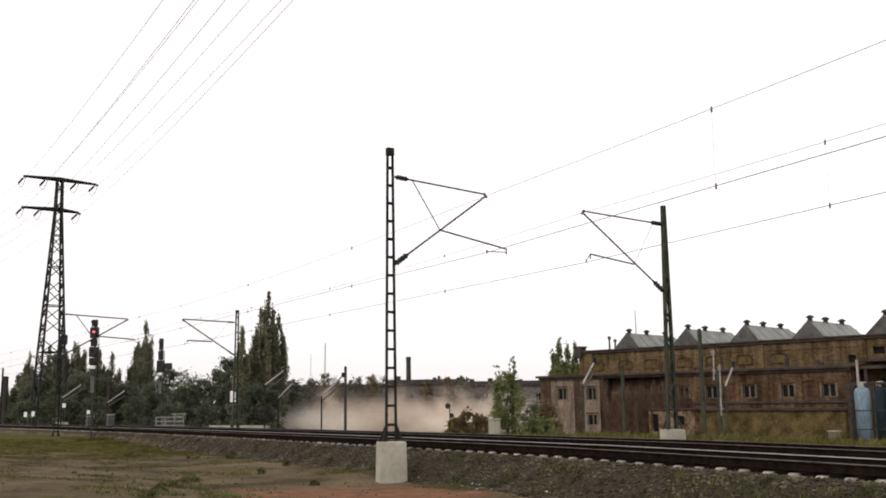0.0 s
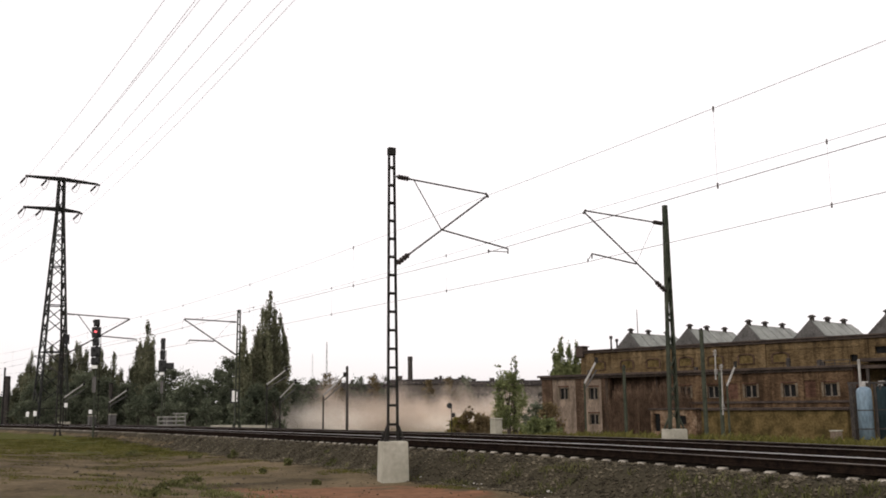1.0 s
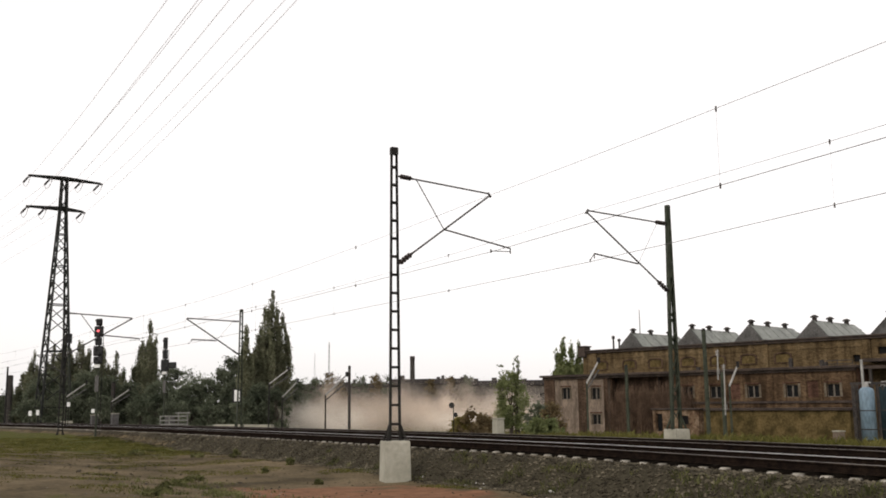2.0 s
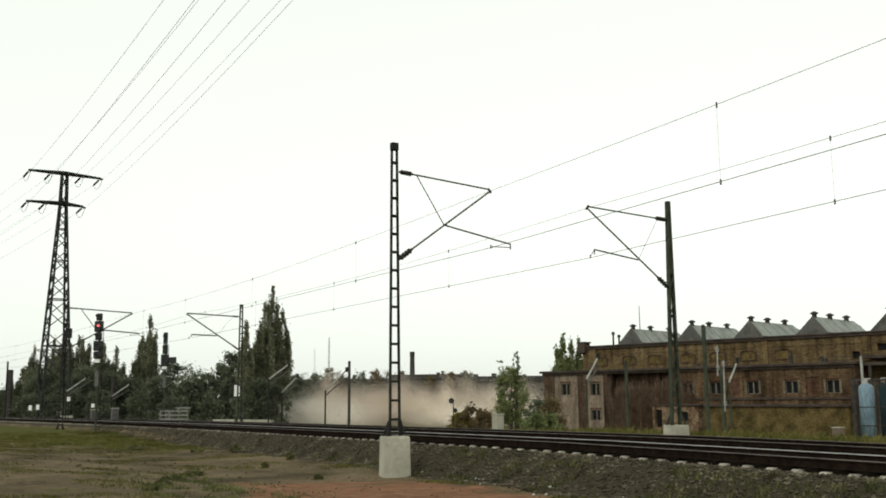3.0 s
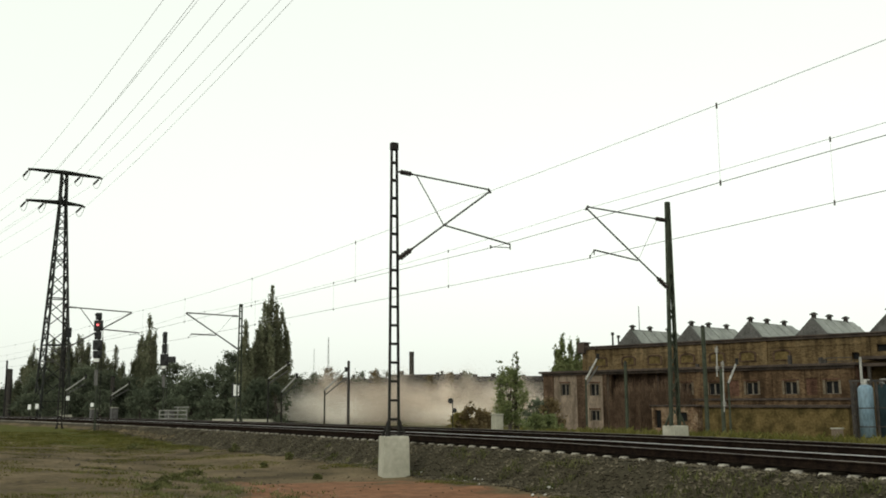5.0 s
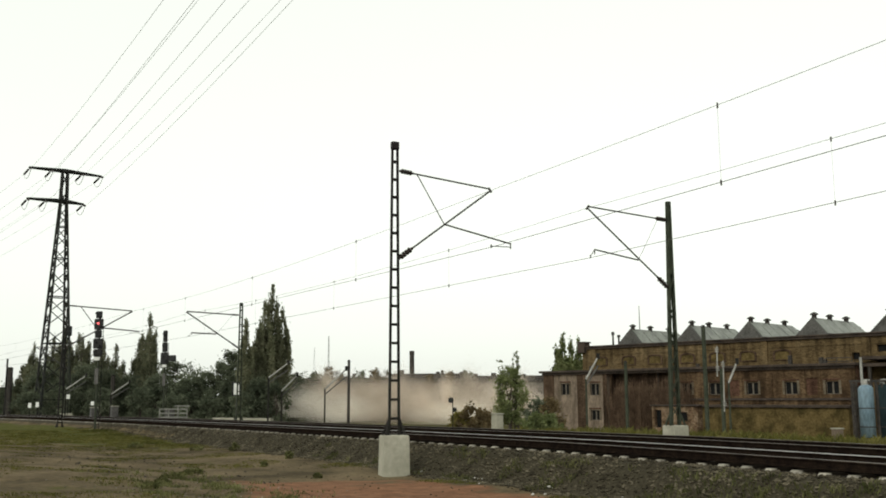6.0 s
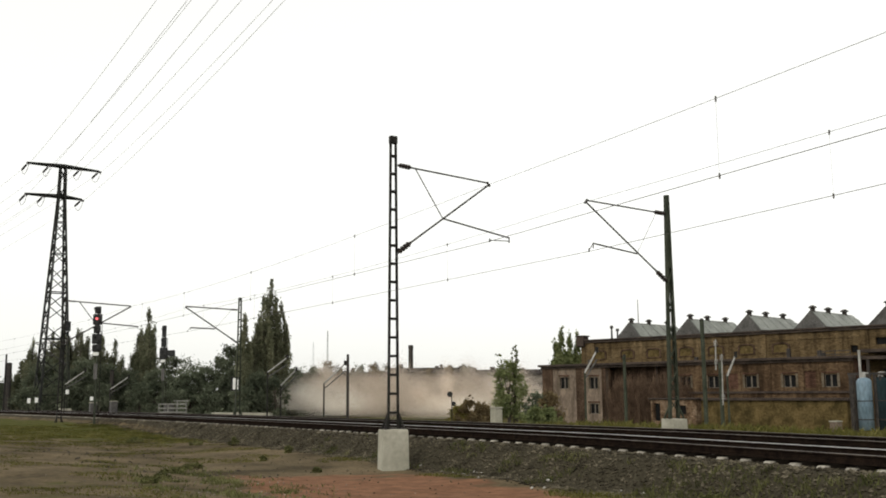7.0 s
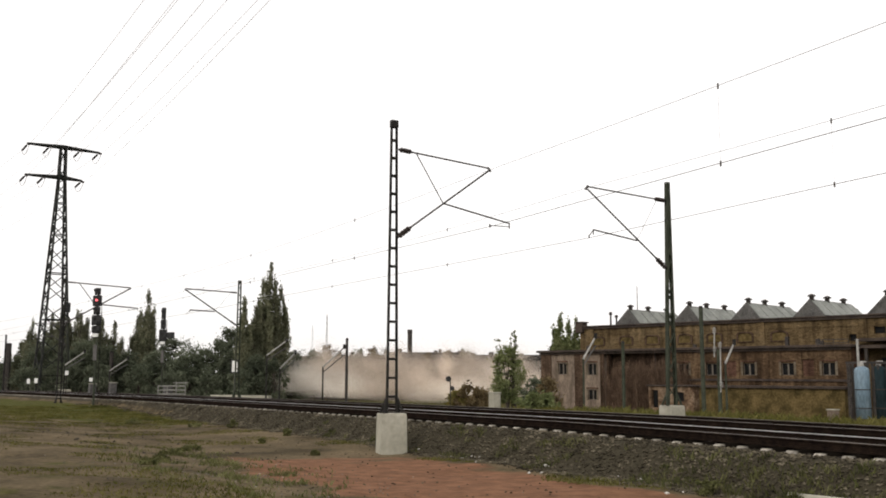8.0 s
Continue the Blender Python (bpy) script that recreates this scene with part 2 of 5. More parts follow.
# ---- tracks ----
RAIL_SHAPE = [(-0.075, -0.172), (0.075, -0.172), (0.075, -0.158), (0.012, -0.14), (0.012, -0.05), (0.036, -0.04), (0.036, -0.012)]
RAIL_SHAPE += [(-x, z) for x, z in reversed(RAIL_SHAPE[2:])]
HEAD_SHAPE = [(-0.036, -0.012), (0.036, -0.012), (0.036, -0.004), (0.028, 0.0), (-0.028, 0.0), (-0.036, -0.004)]


def sweep(name, shape, q, stations, mat, parent):
    verts, faces, k = [], [], len(shape)
    for i, s in enumerate(stations):
        for x, z in shape:
            verts.append(site(s, q + x, z))
        if i:
            o = k * i
            for j in range(k):
                faces.append((o - k + j, o - k + (j + 1) % k, o + (j + 1) % k, o + j))
    faces += [tuple(range(k)), tuple(range(len(verts) - k, len(verts)))]
    return soup(name, verts, faces, mat, parent)


def sleeper_mesh():
    """A pre-stressed concrete sleeper with raised rail seats, 2.6 m long."""
    bm = fresh()
    profile = [(-1.3, 0.0), (-1.25, 0.03), (-0.55, 0.04), (-0.35, -0.01), (0.35, -0.01), (0.55, 0.04), (1.25, 0.03), (1.3, 0.0)]
    rings = []
    for y, z in profile:
        rings.append([bm.verts.new(v) for v in ((-0.13, y, -0.2), (0.13, y, -0.2), (0.085, y, z), (-0.085, y, z))])
    for a, b in zip(rings, rings[1:]):
        for k in range(4):
            bm.faces.new((a[k], a[(k + 1) % 4], b[(k + 1) % 4], b[k]))
    bm.faces.new(rings[0][::-1])
    bm.faces.new(rings[-1])
    bmesh.ops.recalc_face_normals(bm, faces=bm.faces)
    me = bpy.data.meshes.new("sleeper")
    bm.to_mesh(me)
    bm.free()
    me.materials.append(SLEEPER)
    return me


SLEEPER_MESH = sleeper_mesh()


def build_track(q, label, heads):
    track = thing("railway_track", (0, 0, 0), label, "railway track", "pair of tracks", kind="structure")
    stations = spread([(-60, 3), (0, 1), (60, 2), (150, 8), (420, 1)])
    for side, head in zip((-0.75, 0.75), heads):
        rail = sweep("rail", RAIL_SHAPE, q + side, stations, RUST, track)
        tagged(sweep("rail_head", HEAD_SHAPE, q + side, stations, head, rail), "worn bright running surface")
    rnd = random.Random(int(q * 10) + 90)
    for i in range(190):
        s = -4 + 0.6 * i
        ob = new("sleeper", SLEEPER_MESH)
        ob.parent = track
        p = site(s, q, -0.212 + rnd.uniform(-0.014, 0.008))
        ob.matrix_basis = pose(*p, 0, rnd.uniform(-1, 1), yaw(s) + rnd.uniform(-0.6, 0.6))


build_track(0.0, "rusty railway track on pale concrete sleepers in brown ballast", (RAIL_HEAD, RAIL_HEAD_DULL))
build_track(-SPACING, "parallel second railway track with dull rail heads on ballast", (RAIL_HEAD_DULL, RAIL_HEAD_DULL))


def stones(name, count, place, size, mat, seed, label, category):
    """Loose angular stones, each a skewed octahedron or wedge."""
    rnd = random.Random(seed)
    verts, faces = [], []
    for _ in range(count):
        p = place(rnd)
        r = size * rnd.uniform(0.55, 1.35)
        o = len(verts)
        spin = rnd.uniform(0, 6.28)
        for k in range(5):
            a = spin + k * 1.2566 + rnd.uniform(-0.35, 0.35)
            verts.append(p + Vector((math.cos(a) * r * rnd.uniform(0.7, 1.1), math.sin(a) * r * rnd.uniform(0.7, 1.1), rnd.uniform(-0.3, 0.35) * r)))
        verts.append(p + Vector((rnd.uniform(-0.3, 0.3) * r, rnd.uniform(-0.3, 0.3) * r, r * rnd.uniform(0.45, 0.85))))
        verts.append(p - Vector((0, 0, r * 0.6)))
        for k in range(5):
            faces += [(o + k, o + (k + 1) % 5, o + 5), (o + (k + 1) % 5, o + k, o + 6)]
    return tagged(soup(name, verts, faces, mat), label, category, kind="stuff")


def on_bank(rnd):
    s = 4 + 66 * rnd.random() ** 1.5
    q = rnd.uniform(1.24, 2.9) if rnd.random() < 0.85 else rnd.uniform(2.6, 3.1)
    return site(s, q, ground_height(s, q) + 0.01)


def between_rails(rnd):
    s = 3 + 60 * rnd.random() ** 1.4
    q = rnd.uniform(-5.6, 1.3)
    return site(s, q, -0.225)


stones("ballast_stones", 17000, on_bank, 0.043, STONE, 5, "brown and grey crushed ballast stones on the bank", "ballast")
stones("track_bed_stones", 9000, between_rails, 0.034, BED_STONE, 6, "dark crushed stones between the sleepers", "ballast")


# ---- overhead line ----
def insulator(name, a, b, parent, r=0.075):
    bm = fresh()
    a, b = Vector(a), Vector(b)
    beam(bm, a, b, r * 0.5, sides=8)
    for i in range(4):
        p = a.lerp(b, 0.2 + 0.2 * i)
        w = (b - a).normalized() * 0.02
        beam(bm, p - w, p + w, r, sides=10)
    return part(name, bm, CERAMIC, parent, "brown ribbed insulator")


def build_mast(name, at, rz, height, widths, foot, arm, mat, label, group="overhead line masts", push=False, battens=0.52, bulk=1.0, block_turn=0.0, lean=0.0, web_from=None, flange=0.03, deep=0.06):
    """A flat mast of two channels tied by plates; local x points along the arm over its track."""
    mast = thing(name, at, label, "catenary mast", group, rz)
    mast.matrix_basis = pose(*at, 0, lean, rz)
    arm = [(x - math.tan(radians(lean)) * z, z) for x, z in arm]
    w0, w1 = widths
    base = fresh()
    fx, fz0, fz1 = foot
    ring = []
    for z, g in ((fz0, 1.06), (fz1 - 0.05, 1.0), (fz1, 0.95)):
        ring.append([base.verts.new((x * fx * g, y * fx * g, z)) for x, y in ((-1, -1), (1, -1), (1, 1), (-1, 1))])
    for a, b in zip(ring, ring[1:]):
        for k in range(4):
            base.faces.new((a[k], a[(k + 1) % 4], b[(k + 1) % 4], b[k]))
    base.faces.new(ring[-1])
    base.faces.new(ring[0][::-1])
    bmesh.ops.rotate(base, verts=base.verts, matrix=Matrix.Rotation(radians(block_turn), 3, "Z"))
    part("foundation_block", base, CONCRETE, mast, "pale cast concrete foundation block")

    def half(z):
        return w0 + (w1 - w0) * (z - fz1) / (height - fz1)

    for side in (-1, 1):
        leg = fresh()
        a, b = half(fz1), half(height)
        for dy in (-deep, deep):
            vs = []
            for z, h in ((fz1, a), (height, b)):
                vs.append([leg.verts.new((side * h + x, dy + y, z)) for x, y in ((-flange, -0.008), (flange, -0.008), (flange, 0.008), (-flange, 0.008))])
            for k in range(4):
                leg.faces.new((vs[0][k], vs[0][(k + 1) % 4], vs[1][(k + 1) % 4], vs[1][k]))
            leg.faces.new(vs[1])
        vs = []
        for z, h in ((fz1, a), (height, b)):
            vs.append([leg.verts.new((side * (h + flange) + x, y * (deep + 0.008), z)) for x, y in ((-0.006, -1), (0.006, -1), (0.006, 1), (-0.006, 1))])
        for k in range(4):
            leg.faces.new((vs[0][k], vs[0][(k + 1) % 4], vs[1][(k + 1) % 4], vs[1][k]))
        part("mast_leg", leg, mat, mast)
        shoe = fresh()
        beam(shoe, (side * (a + 0.02), 0, fz1 + 0.42), (side * (a + 0.15), 0.12, fz1), 0.035, sides=4)
        beam(shoe, (side * (a + 0.02), 0, fz1 + 0.42), (side * (a + 0.15), -0.12, fz1), 0.035, sides=4)
        part("mast_shoe", shoe, mat, mast, "splayed steel foot")
    if web_from:
        # laced below with crossing flats, closed by a web plate above
        z, flip = fz1 + 0.3, 1
        while z + battens < web_from:
            bm = fresh()
            a, b = half(z), half(z + battens)
            for y, way in ((-0.062, flip), (0.062, -flip)):
                beam(bm, (-way * a, y, z), (way * b, y, z + battens), 0.022, sides=4)
            part("lacing_bar", bm, mat, mast)
            z, flip = z + battens, -flip
        bm = fresh()
        a, b = half(web_from), half(height)
        vs = [[bm.verts.new((x * h, y, z)) for x, y in ((-1, -0.05), (1, -0.05), (1, 0.05), (-1, 0.05))] for z, h in ((web_from, a), (height, b))]
        for k in range(4):
            bm.faces.new((vs[0][k], vs[0][(k + 1) % 4], vs[1][(k + 1) % 4], vs[1][k]))
        bm.faces.new(vs[0][::-1])
        bm.faces.new(vs[1])
        part("web_plate", bm, mat, mast)
    z = fz1 + 0.45
    while z < height - 0.1 and not web_from:
        h = half(z)
        for y in (-deep - 0.01, deep + 0.01):
            bm = fresh()
            box(bm, (-h, y - 0.006, z - 0.035), (h, y + 0.006, z + 0.035))
            part("batten_plate", bm, mat, mast)
        z += battens
    cap = fresh()
    h = half(height) + 0.035
    box(cap, (-h, -0.075, height - 0.22), (h, 0.075, height), 0.01)
    part("mast_cap", cap, mat, mast)
    if arm:
        top, tip, low, joint, hold, steady = [Vector((x, 0, z)) for x, z in arm]
        cant = fresh()
        beam(cant, top.lerp(tip, 0.16), tip, 0.026 * bulk, sides=8)
        part("top_tube", cant, TUBE, mast)
        insulator("insulator", top.lerp(tip, 0.02), top.lerp(tip, 0.16), mast)
        cant = fresh()
        beam(cant, low.lerp(tip, 0.13), tip - Vector((0, 0, 0.06)), 0.028 * bulk, sides=8)
        part("diagonal_tube", cant, TUBE, mast)
        insulator("insulator", low, low.lerp(tip, 0.14), mast, 0.085)
        cant = fresh()
        beam(cant, joint, hold, 0.026 * bulk, sides=8)
        beam(cant, hold + Vector((0, 0, 0.02)), hold - Vector((0, 0, 0.16)), 0.02)
        part("registration_tube", cant, TUBE, mast)
        cant = fresh()
        if (hold.x > steady.x) == (hold.x > joint.x):
            beam(cant, hold - Vector((0, 0, 0.10)), steady, 0.014)
        else:
            beam(cant, hold, steady, 0.014)
        beam(cant, steady + Vector((0, 0, 0.05)), steady - Vector((0, 0, 0.06)), 0.022)
        part("steady_arm", cant, TUBE, mast)
        cant = fresh()
        if not push:
            beam(cant, top.lerp(tip, 0.2), joint, 0.018 * bulk)
        else:
            beam(cant, top.lerp(tip, 0.13), joint, 0.008)
        part("stay_tube", cant, TUBE, mast)
        cant = fresh()
        beam(cant, tip + Vector((-0.06, 0, 0.03)), tip + Vector((0.05, 0, -0.1)), 0.04)
        part("messenger_clamp", cant, TUBE, mast)
    return mast


# near mast, close in front of the camera, and its partner over the far track
M1_S, M2_S, L1_S, L2_S = 24.3, 24.45, 72.0, 66.6
build_mast("catenary_mast", site(M1_S, 3.30), yaw(M1_S) - 90, 8.44, (0.145, 0.075), (0.345, -1.15, 0.12),
           [(0.09, 7.61), (3.22, 7.38), (0.13, 5.05), (1.62, 6.16), (3.93, 5.75), (3.23, 5.63)], STEEL_DARK,
           "dark steel frame mast on a pale concrete block", block_turn=-13.0, flange=0.021, deep=0.034)
build_mast("catenary_mast", site(M2_S, -7.03), yaw(M2_S) + 90, 7.69, (0.17, 0.032), (0.29, -0.9, 0.2),
           [(-0.03, 7.04), (3.37, 7.18), (0.06, 4.72), (1.32, 5.58), (3.13, 5.79), (3.3, 5.56)], STEEL_GREEN,
           "green-grey lattice mast with a cantilever over the far track", push=True, lean=-0.5, web_from=5.2, battens=0.42)
build_mast("catenary_mast", site(L1_S, 3.6), yaw(L1_S) - 90, 8.15, (0.145, 0.085), (0.3, -1.2, -0.62),
           [(0.1, 7.97), (4.6, 7.78), (0.1, 5.0), (2.1, 6.5), (5.2, 6.3), (4.55, 6.16)], STEEL_DARK,
           "distant dark steel mast behind the lattice pylon", bulk=1.7)
build_mast("catenary_mast", site(L2_S, -6.95), yaw(L2_S) + 90, 8.1, (0.15, 0.08), (0.3, -0.9, -0.15),
           [(0.1, 7.22), (3.92, 7.32), (0.15, 4.9), (1.8, 5.83), (3.55, 5.87), (3.75, 5.62)], STEEL_GREEN,
           "distant mast with a cantilever beside the poplars", push=True, bulk=1.7)
build_mast("catenary_mast", site(118, 3.6), yaw(118) - 90, 8.0, (0.15, 0.09), (0.3, -1.2, -0.62),
           [(0.1, 7.5), (3.3, 7.35), (0.1, 5.0), (1.7, 6.2), (3.9, 5.8), (3.3, 5.6)], STEEL_DARK, "far dark mast along the receding line", bulk=1.7)
build_mast("catenary_mast", site(112, -7.0), yaw(112) + 90, 8.0, (0.15, 0.08), (0.5, -0.9, 0.15),
           [(0.1, 7.1), (3.4, 7.2), (0.1, 4.9), (1.5, 5.8), (3.1, 5.85), (3.3, 5.6)], STEEL_GREEN, "far mast with a pale cantilever", push=True, bulk=1.7)


def build_catenary(label, poles, first_sag):
    """Messenger and contact wire with droppers; poles: (s, q of both wires, messenger height, contact height)."""
    line = thing("overhead_line", (0, 0, 0), label, "overhead line", "overhead lines")
    for span, ((s0, q0, m0, c0), (s1, q1, m1, c1)) in enumerate(zip(poles, poles[1:])):
        a, b, c, d = site(s0, q0, m0), site(s1, q1, m1), site(s0, q0, c0), site(s1, q1, c1)
        sag = 0.35 if span else first_sag
        top = sagging(a, b, sag, 20)
        wire("messenger_wire", top, 0.0062, COPPER, line)
        low = [c.lerp(d, i / 20) for i in range(21)]
        wire("contact_wire", low, 0.0085, COPPER, line)
        for f in ((0.2, 0.45, 0.7, 0.92) if span else (0.12, 0.34, 0.56, 0.785)):
            high, deep = a.lerp(b, f) - Vector((0, 0, 4 * sag * f * (1 - f))), c.lerp(d, f)
            bm = fresh()
            beam(bm, high, deep, 0.003, sides=4)
            part("dropper", bm, CABLE, line)
            for p in (high, deep):
                bm = fresh()
                beam(bm, p - Vector((0, 0, 0.07)), p + Vector((0, 0, 0.05)), 0.022, sides=5)
                part("dropper_clamp", bm, COPPER, line)


build_catenary("messenger and contact wire above the near track", [(-21.0, 0.1, 7.8, 5.62), (M1_S, 0.06, 7.34, 5.6), (L1_S, -0.85, 7.7, 6.1), (118, 0.2, 7.3, 5.6), (165, -0.2, 7.3, 5.6), (260, 0, 7.3, 5.6)], 0.22)
build_catenary("messenger and contact wire above the far track", [(-21.0, -3.3, 7.4, 5.55), (M2_S, -3.68, 7.16, 5.53), (L2_S, -3.3, 7.25, 5.62), (112, -3.6, 7.2, 5.6), (165, -4.0, 7.2, 5.6), (260, -3.8, 7.2, 5.6)], 0.25)


# ---- lattice pylon of the power line ----
LINE_WAY = Vector((0.508, -0.861, 0))
LINE_SIDE = Vector((0.809, 0.588, 0))
PYLON_AT = Vector((-47.64, 118.0, -1.6))
TOP_ARM, LOW_ARM, PYLON_TOP = 30.95, 27.05, 31.2


def build_pylon():
    rz = math.degrees(math.atan2(LINE_SIDE.y, LINE_SIDE.x))
    tower = thing("lattice_pylon", PYLON_AT, "tall grey lattice power pylon with two cross arms", "power pylon", rz=rz)
    levels = [0, 2.6, 5.0, 7.3, 9.4, 11.4, 13.3, 15.1, 16.8, 18.4, 19.9, 21.3, 22.6, 23.9, 25.2, 26.4, LOW_ARM, 28.6, TOP_ARM - 0.3, PYLON_TOP]

    def half(z):
        return 1.75 - 1.38 * min(z / LOW_ARM, 1) - 0.08 * max(z - LOW_ARM, 0) / 5

    corners = ((-1, -1), (1, -1), (1, 1), (-1, 1))
    for cx, cy in corners:
        bm = fresh()
        for a, b in ((0, LOW_ARM), (LOW_ARM, PYLON_TOP)):
            beam(bm, (cx * half(a), cy * half(a), a), (cx * half(b), cy * half(b), b), 0.175, 0.14, 4)
        part("corner_leg", bm, STEEL_PYLON, tower)
        bm = fresh()
        box(bm, (cx * 1.78 - 0.35, cy * 1.78 - 0.35, -0.6), (cx * 1.78 + 0.35, cy * 1.78 + 0.35, 0.35), 0.04)
        part("footing", bm, CONCRETE, tower)
    for k in range(4):
        (ax, ay), (bx, by) = corners[k], corners[(k + 1) % 4]
        bm = fresh()
        for i, (z0, z1) in enumerate(zip(levels, levels[1:])):
            h0, h1 = half(z0), half(z1)
            if k % 2 == 0:
                # wide faces: one slim diagonal a panel, in a zigzag
                (px, py), (qx, qy) = ((ax, ay), (bx, by)) if i % 2 == 0 else ((bx, by), (ax, ay))
                beam(bm, (px * h0, py * h0, z0), (qx * h1, qy * h1, z1), 0.06, sides=4)
            else:
                beam(bm, (ax * h0, ay * h0, z0), (bx * h1, by * h1, z1), 0.075, sides=4)
                beam(bm, (bx * h0, by * h0, z0), (ax * h1, ay * h1, z1), 0.075, sides=4)
            if i % 3 == 0:
                beam(bm, (ax * h1, ay * h1, z1), (bx * h1, by * h1, z1), 0.07, sides=4)
        tagged(part("face_bracing", bm, STEEL_PYLON, tower), kind="stuff")
    for z, lo, hi in ((TOP_ARM, -4.3, 4.45), (LOW_ARM, -4.35, 2.45)):
        for y in (-1, 1):
            bm = fresh()
            for end in (lo, hi):
                beam(bm, (0, y * 0.36, z), (end, y * 0.12, z), 0.12, sides=4)
                beam(bm, (0, y * 0.33, z + 0.3 if z < 28 else z + 0.25), (end, y * 0.1, z + 0.05), 0.07, sides=4)
                for i in range(5):
                    f = (i + 0.5) / 5
                    beam(bm, (end * f, y * (0.5 - 0.38 * f), z), (end * (f + 0.1), y * (0.45 - 0.35 * f), z + 0.3 * (0.9 - f)), 0.045, sides=4)
            part("cross_arm", bm, STEEL_PYLON, tower)
    bm = fresh()
    h = half(11.0)
    box(bm, (h - 0.5, -h - 0.3, 10.3), (h + 0.3, -h - 0.2, 11.5), 0.02)
    part("warning_plate", bm, BLACK, tower, "dark plate fixed to a corner leg")
    return tower


build_pylon()
LINE_ENDS = [(TOP_ARM, x) for x in (-4.22, -1.7, 2.02, 4.35)] + [(LOW_ARM, x) for x in (-4.27, -2.2, 2.37)]


def build_power_line():
    line = thing("power_line", (0, 0, 0), "thin grey conductors strung from the pylon overhead", "power line")
    for z, x in LINE_ENDS:
        hang = PYLON_AT + LINE_SIDE * x + Vector((0, 0, z - 0.1))
        ends = []
        for way, length, drop, spread_out, lift in ((Vector((0.48, -0.877, 0)), 235, 4.6, 0.1, 4.0), (Vector((-0.66, 0.751, 0)), 260, 6.0, 1.0, 0.0)):
            p = hang + way * 2.1 - Vector((0, 0, 0.45))
            bm = fresh()
            beam(bm, hang, hang.lerp(p, 0.25), 0.04)
            for i in range(9):
                c = hang.lerp(p, 0.25 + 0.08 * i)
                w = way * 0.04
                beam(bm, c - w, c + w, 0.13, sides=8)
            beam(bm, hang.lerp(p, 0.2), p, 0.05)
            part("strain_insulator", bm, CERAMIC, line, "dark strain insulator string")
            end = PYLON_AT + way * length + LINE_SIDE * x * spread_out + Vector((0, 0, z + (lift if z < 28 else 0)))
            wire("conductor", sagging(p, end, drop, 40), 0.0145, CABLE, line)
            ends.append(p)
        wire("jumper_loop", sagging(ends[0], ends[1], 0.85, 12), 0.03, CABLE, line)


build_power_line()


# ---- old brick factory beyond the tracks ----
def masonry(name, colours, scale, joint=0.75):
    """Coursed brickwork under soot: single bricks differ, mortar joints lie back, rain has drawn dark streaks down the wall."""
    m = material(name, colours, scale, 0.95, 0, 0.5, 7, spec=0.05)
    n, l = m.node_tree.nodes, m.node_tree.links
    b = n["Principled BSDF"]
    old = b.inputs["Base Color"].links[0].from_socket
    co, cut, flat = n.new("ShaderNodeTexCoord"), n.new("ShaderNodeSeparateXYZ"), n.new("ShaderNodeCombineXYZ")
    add = n.new("ShaderNodeMath")
    l.new(co.outputs["Object"], cut.inputs[0])
    l.new(cut.outputs["X"], add.inputs[0])
    l.new(cut.outputs["Y"], add.inputs[1])
    l.new(add.outputs[0], flat.inputs["X"])
    l.new(cut.outputs["Z"], flat.inputs["Y"])
    bricks = n.new("ShaderNodeTexBrick")
    bricks.inputs["Scale"].default_value = 1.0
    bricks.inputs["Brick Width"].default_value, bricks.inputs["Row Height"].default_value = 0.26, 0.077
    bricks.inputs["Mortar Size"].default_value = 0.006
    bricks.inputs["Color1"].default_value, bricks.inputs["Color2"].default_value = (0.72, 0.7, 0.68, 1), (1.25, 1.2, 1.15, 1)
    bricks.inputs["Mortar"].default_value = (joint, joint, joint, 1)
    l.new(flat.outputs[0], bricks.inputs["Vector"])
    streaks, squeeze, ramp = n.new("ShaderNodeTexNoise"), n.new("ShaderNodeMapping"), n.new("ShaderNodeMapRange")
    squeeze.inputs["Scale"].default_value = (1.7, 0.22, 1)
    l.new(flat.outputs[0], squeeze.inputs["Vector"])
    l.new(squeeze.outputs[0], streaks.inputs["Vector"])
    streaks.inputs["Scale"].default_value, streaks.inputs["Detail"].default_value = 1.0, 5
    ramp.inputs["From Min"].default_value, ramp.inputs["From Max"].default_value = 0.35, 0.62
    ramp.inputs["To Min"].default_value, ramp.inputs["To Max"].default_value = 0.55, 1.25
    l.new(streaks.outputs["Fac"], ramp.inputs["Value"])
    last = old
    for other in (bricks.outputs["Color"], ramp.outputs[0]):
        mix = n.new("ShaderNodeMix")
        mix.data_type, mix.blend_type = "RGBA", "MULTIPLY"
        mix.inputs[0].default_value = 1.0
        l.new(last, mix.inputs[6])
        l.new(other, mix.inputs[7])
        last = mix.outputs[2]
    l.new(last, b.inputs["Base Color"])
    return m


